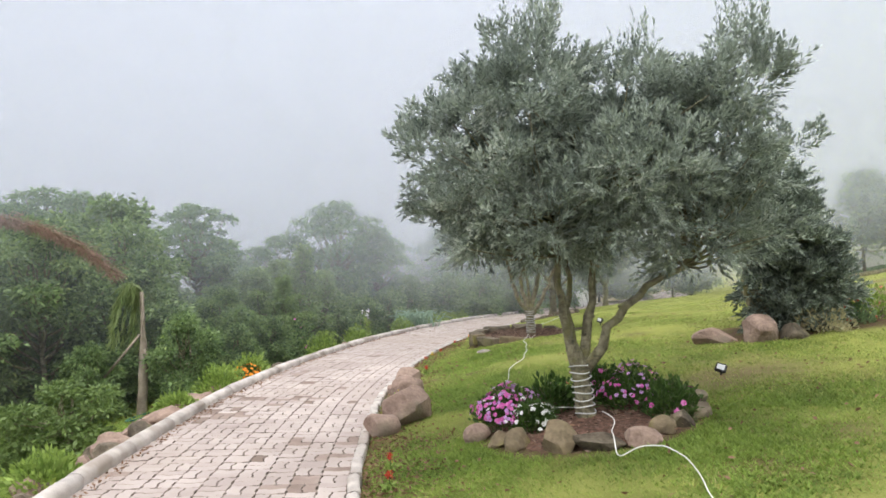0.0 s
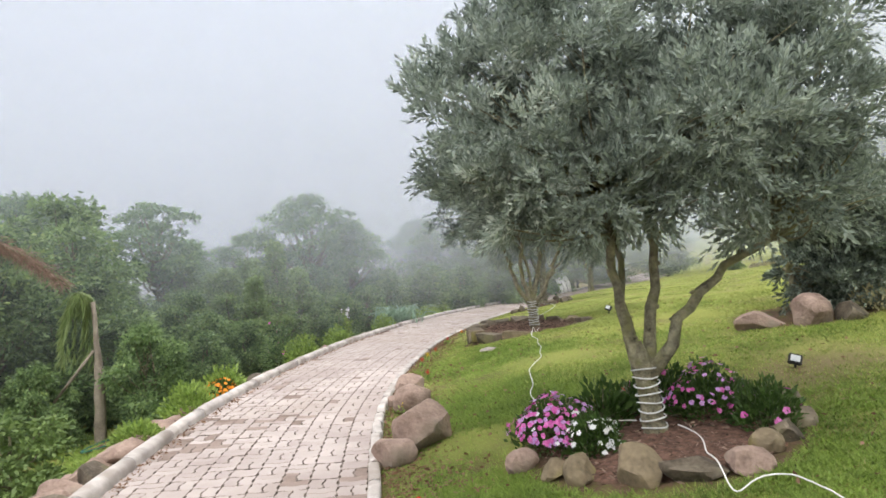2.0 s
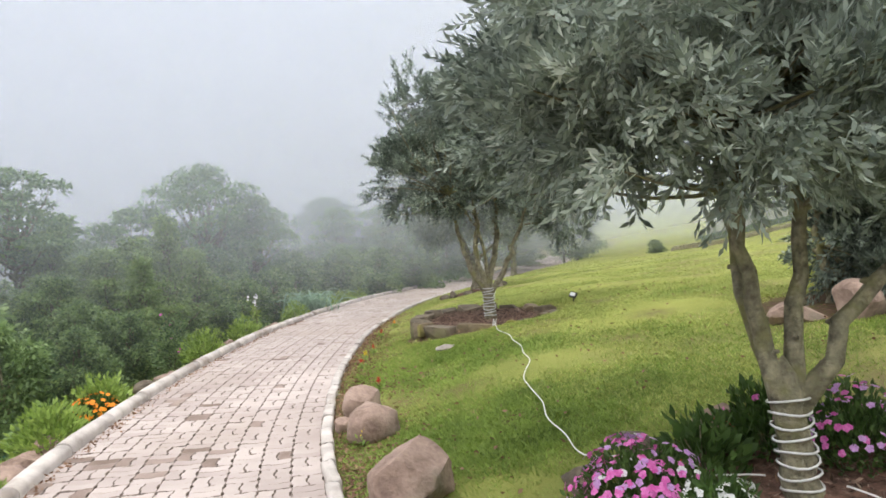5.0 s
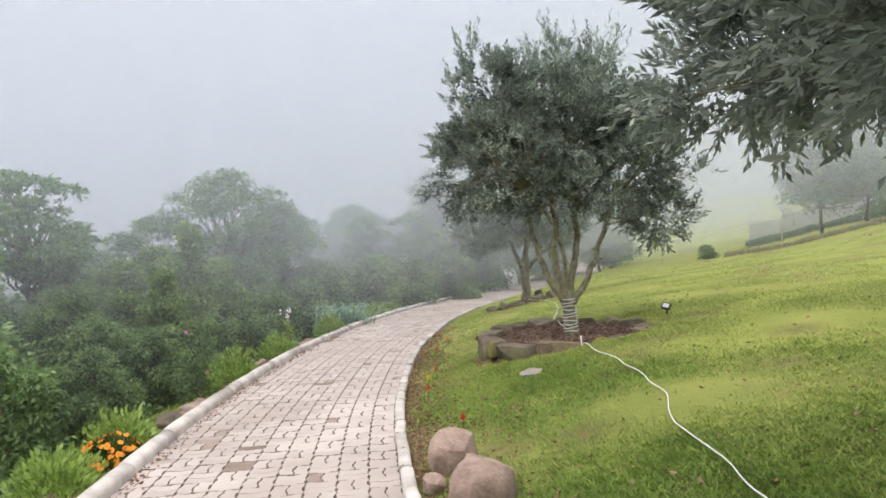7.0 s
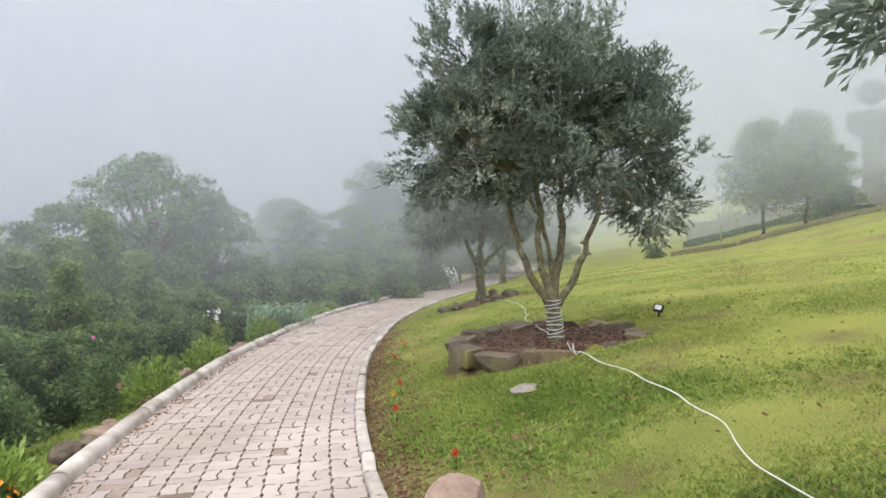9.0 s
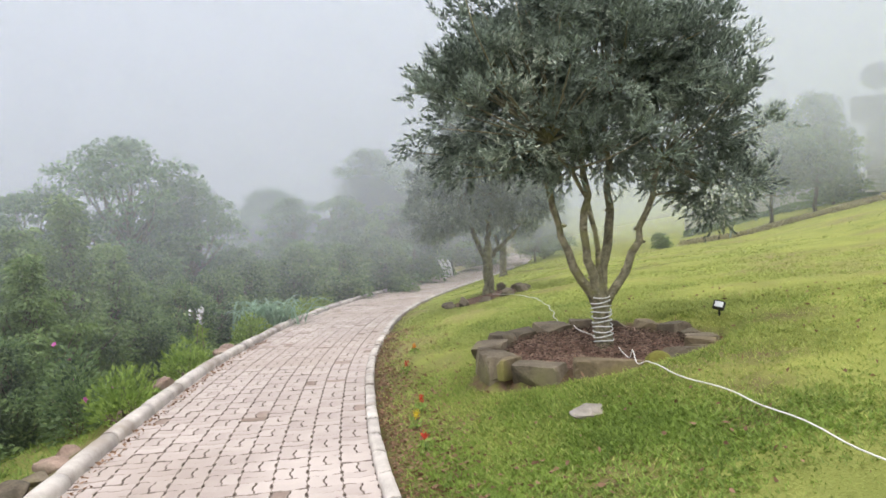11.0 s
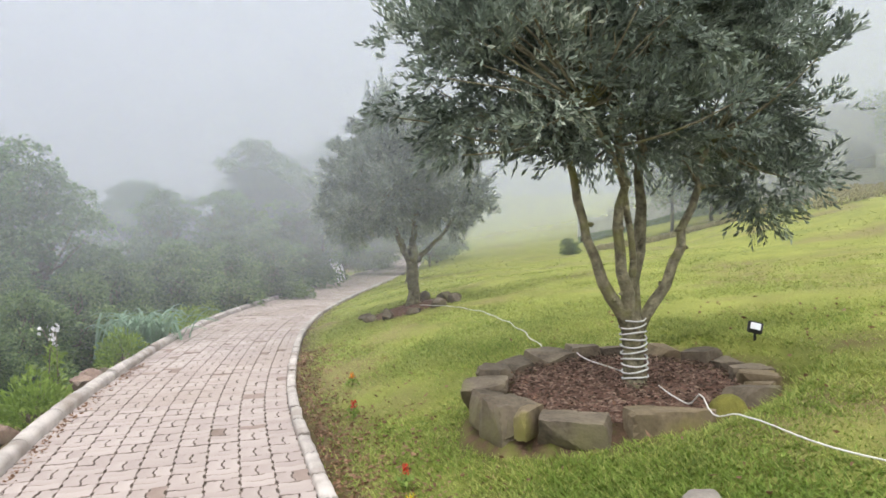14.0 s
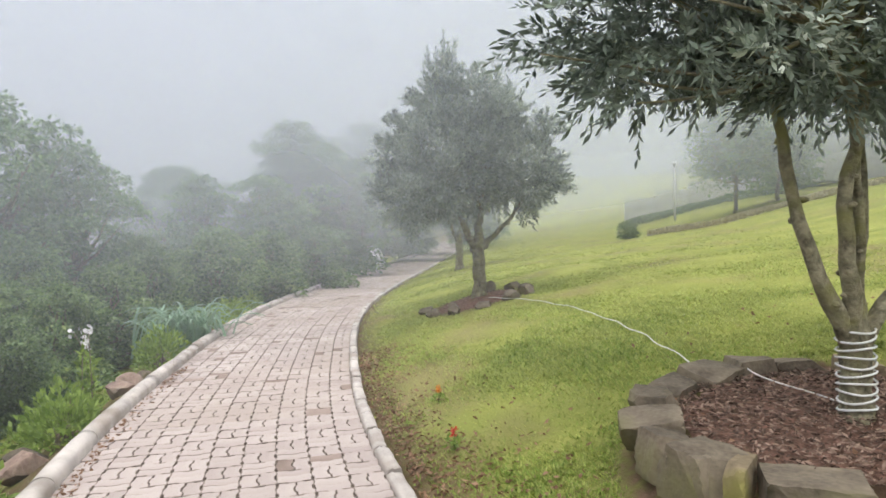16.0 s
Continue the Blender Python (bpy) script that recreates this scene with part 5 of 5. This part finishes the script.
def draped_hoops(x, y, turn):
    """A low row of hoops with a sheet over them."""
    ob = thing("garden_tunnel", pose(x, y, gz(x, y), 0, 0, turn), "low garden hoops draped with a white sheet beside the path", "garden tunnel")
    n, rows, length = 10, 7, 2.4
    v = []
    for r in range(rows):
        for k in range(n + 1):
            a = math.pi * k / n
            sag = 1 - 0.06 * (r % 2) - 0.03 * math.sin(k * 2.1 + r)
            v.append((0.55 * math.cos(a) * sag, length * (r / (rows - 1) - 0.5), 1.05 * math.sin(a) * sag - 0.03))
    f = [(r * (n + 1) + k, r * (n + 1) + k + 1, (r + 1) * (n + 1) + k + 1, (r + 1) * (n + 1) + k) for r in range(rows - 1) for k in range(n)]
    sheet = part("sheet", mesh_of("sheet", v, f, True), WALL_WHITE, ob)
    sheet.modifiers.new("thickness", "SOLIDIFY").thickness = 0.006
    for r in range(0, rows, 2):
        t = Tubes()
        t.add([(0.575 * math.cos(math.pi * k / n), length * (r / (rows - 1) - 0.5), 1.075 * math.sin(math.pi * k / n) - 0.05) for k in range(n + 1)], [0.014] * (n + 1), 6)
        part("hoop", t.mesh("hoop"), BLACK, ob)
    return ob


draped_hoops(7.1, 36.4, -28)


# ---- kerbs ----
def kerb(side, d0, width, over, length, round_top, label):
    ob = thing("kerb_" + ("inner" if side > 0 else "outer"), Matrix.Identity(4), label, "kerb", kind="structure")
    rng = np.random.default_rng(3 if side > 0 else 4)
    s = 4.5
    while s < S[-1] - length - 1:
        v, f = [], []
        rough = not round_top
        steps = 9 if rough else 5
        tilt, lift = rng.normal(0, 0.006), rng.normal(0, 0.004)
        prof = []
        for k in range(9):
            if round_top:
                a = math.pi * k / 8
                prof.append((width / 2 * (1 - math.cos(a)), over - 0.055 + 0.055 * math.sin(a)))
            else:
                prof.append(((0, 0.004, 0.016, 0.035, 0.5 * width, width - 0.035, width - 0.016, width - 0.004, width)[k], over - (0.03, 0.012, 0.003, 0, 0, 0, 0.003, 0.012, 0.03)[k]))
        prof = [(0, -0.2)] + prof + [(width, -0.25)]
        for j in range(steps):
            u = s + (length - 0.018) * j / (steps - 1)
            i = min(int(u / 0.1), len(S) - 2)
            fr = u / 0.1 - i
            c = CENTRE[i] * (1 - fr) + CENTRE[i + 1] * fr
            nn = unit(NORMAL[i] * (1 - fr) + NORMAL[i + 1] * fr)
            z0 = path_z(c[1]) + lift
            end = 0.006 if j in (0, steps - 1) else 0
            for dd, h in prof:
                w = side * (d0 + dd + tilt * (j / (steps - 1) - 0.5) * 2)
                v.append((c[0] + nn[0] * w, c[1] + nn[1] * w, z0 + h - end + (rng.uniform(-0.012, 0.003) if rough and h > 0.02 else rng.uniform(-0.0015, 0.0015))))
        m = len(prof)
        for j in range(steps - 1):
            for k in range(m - 1):
                q = (j * m + k, j * m + k + 1, (j + 1) * m + k + 1, (j + 1) * m + k)
                f.append(q if side > 0 else q[::-1])
        f.append(tuple(range(m))[::-1] if side > 0 else tuple(range(m)))
        f.append(tuple((steps - 1) * m + k for k in range(m)) if side > 0 else tuple((steps - 1) * m + k for k in range(m))[::-1])
        stone = mesh_of("kerb_stone", v, f, True)
        stone.polygons[-1].use_smooth = stone.polygons[-2].use_smooth = False
        part("kerb_stone", stone, CONCRETE, ob)
        s += length
    return ob


kerb(-1, HALF, 0.15, 0.1, 1.0, True, "rounded grey concrete kerb stones along the paved path")
kerb(1, HALF, 0.1, 0.055, 0.5, False, "narrow pale concrete edging along the lawn")


# ---- lawn ----
def lawn(count, seed, near, far, left, right, hgt, wid, label):
    rng = np.random.default_rng(seed)
    tufts = count // 7
    home = rng.integers(0, tufts, count)
    y = (near + far * rng.gamma(1.5, 0.5, tufts))[home] + rng.normal(0, 0.018, count)
    i = np.searchsorted(CENTRE[:, 1], y).clip(0, len(S) - 1)
    d = left + right * (rng.gamma(1.3, 0.5, tufts)[home] + rng.normal(0, 0.004, count))
    tall_tuft = rng.uniform(0.5, 1.6, tufts)[home]
    x, yy = CENTRE[i, 0] + NORMAL[i, 0] * d, CENTRE[i, 1] + NORMAL[i, 1] * d + rng.uniform(-0.05, 0.05, count)
    keep = (yy < 40) & (yy > 1.5)
    m = soil_mask(x, yy, i, d)
    patch = np.array([noise.noise((a * 0.9, b * 0.9, 3.0)) for a, b in zip(x, yy)])
    keep &= rng.uniform(0, 1, count) > np.minimum(m * 1.05, 1)
    keep &= rng.uniform(-0.9, 1, count) < patch * 0.55 + 0.9
    x, yy, d, i, patch, tall_tuft = x[keep], yy[keep], d[keep], i[keep], patch[keep], tall_tuft[keep]
    n = len(x)
    z = levelled(x, yy, path_z(CENTRE[i, 1]) + rise(CENTRE[i, 1], d))
    p = np.c_[x, yy, z - 0.01]
    a = rng.uniform(0, 2 * math.pi, n)
    grow = 1 + (yy - near)[:, None] * 0.035
    h = hgt * tall_tuft[:, None] * rng.uniform(0.6, 1.25, (n, 1)) * (1 + 0.35 * patch[:, None])
    lean = np.c_[np.cos(a), np.sin(a), np.zeros(n)] * h * rng.uniform(0.5, 2.3, (n, 1))
    s = np.c_[-np.sin(a), np.cos(a), np.zeros(n)] * wid * grow * rng.uniform(0.6, 1.3, (n, 1))
    q = np.stack([p - s, p + s, p + lean + np.c_[np.zeros((n, 2)), h]], axis=1)
    # these blades are yellowed, and paler in colour to stand for haze
    dry = rng.uniform(0, 1, n) < dry_haze_share(x, yy, d)
    tagged(part("grass", fan_mesh("grass", q[~dry]), BLADE), label, "grass", kind="stuff")
    if dry.any():
        tagged(part("grass", fan_mesh("grass", q[dry]), BLADE_DRY_HAZED), "yellowed short turf up the open slope, paled as by haze", "grass", kind="stuff")


lawn(700000, 1, 3.0, 9.5, 1.16, 4.8, 0.023, 0.006, "short green turf with yellowed patches")
lawn(230000, 9, 10.5, 8.0, 1.16, 4.2, 0.023, 0.006, "short green turf further along the path")
lawn(50000, 2, 4.0, 12.0, -1.7, -2.6, 0.05, 0.009, "rough green grass below the kerb")


def litter(n, seed):
    rng = np.random.default_rng(seed)
    i = rng.integers(*np.searchsorted(CENTRE[:, 1], (3.5, 19.0)), n)
    d = np.where(rng.uniform(0, 1, n) < 0.9, 1.14 + np.abs(rng.normal(0, 0.33, n)), -0.98 + np.abs(rng.normal(0, 0.05, n)))
    x, y = CENTRE[i, 0] + NORMAL[i, 0] * d, CENTRE[i, 1] + NORMAL[i, 1] * d
    z = path_z(CENTRE[i, 1]) + np.where(d > 0, rise(CENTRE[i, 1], d), 0) + 0.012
    q = leaf_quads(np.c_[x, y, z], rng.normal(0, 1, (n, 3)) * (1, 1, 0.3), rng, 0.036, 0.017, 0.25, 0.6)
    tagged(part("dry_leaves", fan_mesh("dry_leaves", q), DRY), "fallen dry brown leaves along the edging", "leaves", kind="stuff")


litter(9000, 6)


def lawn_leaves(n, seed):
    rng = np.random.default_rng(seed)
    x, y = rng.uniform(-0.4, 4.5, n), rng.uniform(3.5, 15.0, n)
    idx, d = locate(x, y)
    ok = d > 1.25
    x, y = x[ok], y[ok]
    p = np.c_[x, y, ground_z(x, y) + 0.035]
    q = leaf_quads(p, rng.normal(0, 1, (len(x), 3)) * (1, 1, 0.35), rng, 0.042, 0.02, 0.2, 0.5)
    tagged(part("fallen_leaves", fan_mesh("fallen_leaves", q), DRY), "scattered withered leaves lying in the turf", "leaves", kind="stuff")


lawn_leaves(700, 12)


# ---- the paved path: bed of sand and wavy interlocking blocks ----
def paver_outline(long, wide):
    """A block with two wavy long sides, seen from above."""
    a, b, w = long / 2, wide / 2, 0.0075
    steps = (-1, -0.55, -0.3, 0.25, 0.5, 1)
    wave = (-1, -1, 1, 1, -1, -1)
    top = [(a * s, b + w * q) for s, q in zip(steps, wave)]
    bottom = [(a * s, -b + w * q) for s, q in zip(steps[::-1], wave[::-1])]
    return top + [(a + 0.005, 0.012), (a - 0.004, -0.012)] + bottom + [(-a - 0.004, -0.012), (-a + 0.005, 0.012)]


def paver_verts(long, wide):
    o = np.array(paver_outline(long, wide))
    low = np.c_[o, np.full(len(o), -0.03)]
    rim = np.c_[o, np.full(len(o), -0.005)]
    face = np.c_[o * (1 - 0.009 / np.array([long, wide])), np.zeros(len(o))]
    return np.vstack([low, rim, face])


def paver_faces(n=16):
    f = [tuple(range(2 * n, 3 * n))[::-1]]
    for r in (0, 1):
        f += [(r * n + (k + 1) % n, r * n + k, (r + 1) * n + k, (r + 1) * n + (k + 1) % n) for k in range(n)]
    return f


def frame_at(u):
    i = min(max(int(u / 0.1), 0), len(S) - 2)
    fr = u / 0.1 - i
    c = CENTRE[i] * (1 - fr) + CENTRE[i + 1] * fr
    t = unit(TANGENT[i] * (1 - fr) + TANGENT[i + 1] * fr)
    return c, t


def paving():
    v, f = [], []
    idx = range(45, len(S) - 1, 3)
    for i in idx:
        for d in (-1.06, -0.5, 0, 0.5, 1.06):
            p = CENTRE[i] + NORMAL[i] * d
            v.append((p[0], p[1], path_z(CENTRE[i, 1]) - 0.017))
    for k in range(len(idx) - 1):
        f += [(k * 5 + j, k * 5 + j + 1, (k + 1) * 5 + j + 1, (k + 1) * 5 + j) for j in range(4)]
    base = tagged(part("path", mesh_of("path", v, f, True), SAND), "curving path of pale pinkish wavy paving blocks", "path", kind="structure")
    cell, cols = 0.2267, 9
    vl, fc = paver_verts(cell - 0.007, cell / 2 - 0.0065), paver_faces()
    shared = mesh_of("paver", vl, fc)
    # Sides take the sand tone: joint sand and joint shadow in their colour.
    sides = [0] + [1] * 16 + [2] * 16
    shared.materials.append(PAVER)
    shared.materials.append(SAND)
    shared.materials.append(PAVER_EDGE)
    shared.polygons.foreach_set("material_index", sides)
    brown = shared.copy()
    brown.materials[0] = PAVER_BROWN
    many_sides = []
    rng = np.random.default_rng(8)
    many_v, many_f, count = [], [], 0
    s0 = float(S[int(np.argmin(np.abs(CENTRE[:, 1] - 12.9)))])
    rows = int((S[-1] - 5) / cell)
    for r in range(rows):
        for c in range(cols):
            along = (r + c) % 2 == 0
            for h in (-0.25, 0.25):
                u = 5 + (r + 0.5 + (0 if along else h)) * cell
                d = (c - (cols - 1) / 2 + (h if along else 0)) * cell
                cc, t = frame_at(u)
                nn = np.array([t[1], -t[0]])
                p = cc + nn * d
                z = path_z(cc[1]) + rng.normal(0, 0.0018)
                yaw = math.degrees(math.atan2(t[1], t[0])) + (0 if along else 90) + rng.normal(0, 0.7)
                m = pose(p[0], p[1], z, rng.normal(0, 0.35), 2.26 * (1 if along else 0) + rng.normal(0, 0.35), yaw)
                patch = noise.noise((u * 0.85, d * 0.9, 4.0)) + 0.5 * noise.noise((u * 2.3, d * 2.1, 9.0))
                odd = rng.uniform(0, 1) < 0.02 + 0.55 * max(0.0, patch - 0.22) * (2.2 if cc[1] < 12 else 0.9) or (abs(cc[1] - 9.0) < 0.17 and d < 0.35 and rng.uniform(0, 1) < 0.55)
                if s0 <= u < s0 + 16.6 * cell and count < 300:
                    ob = new("paver", brown if odd else shared)
                    ob.parent = base
                    ob.matrix_basis = m
                    count += 1
                else:
                    n0 = len(many_v)
                    a = np.array(m)
                    many_v.extend((vl @ a[:3, :3].T + a[:3, 3]).tolist())
                    many_f.extend([tuple(n0 + k for k in q) for q in fc])
                    many_sides += [3 if odd else 0] + sides[1:]
    joined = mesh_of("pavers", many_v, many_f)
    joined.materials.append(PAVER)
    joined.materials.append(SAND)
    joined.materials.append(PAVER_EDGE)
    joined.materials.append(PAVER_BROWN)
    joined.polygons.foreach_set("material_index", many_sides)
    tagged(part("pavers", joined, PAVER, base), kind="stuff")


paving()
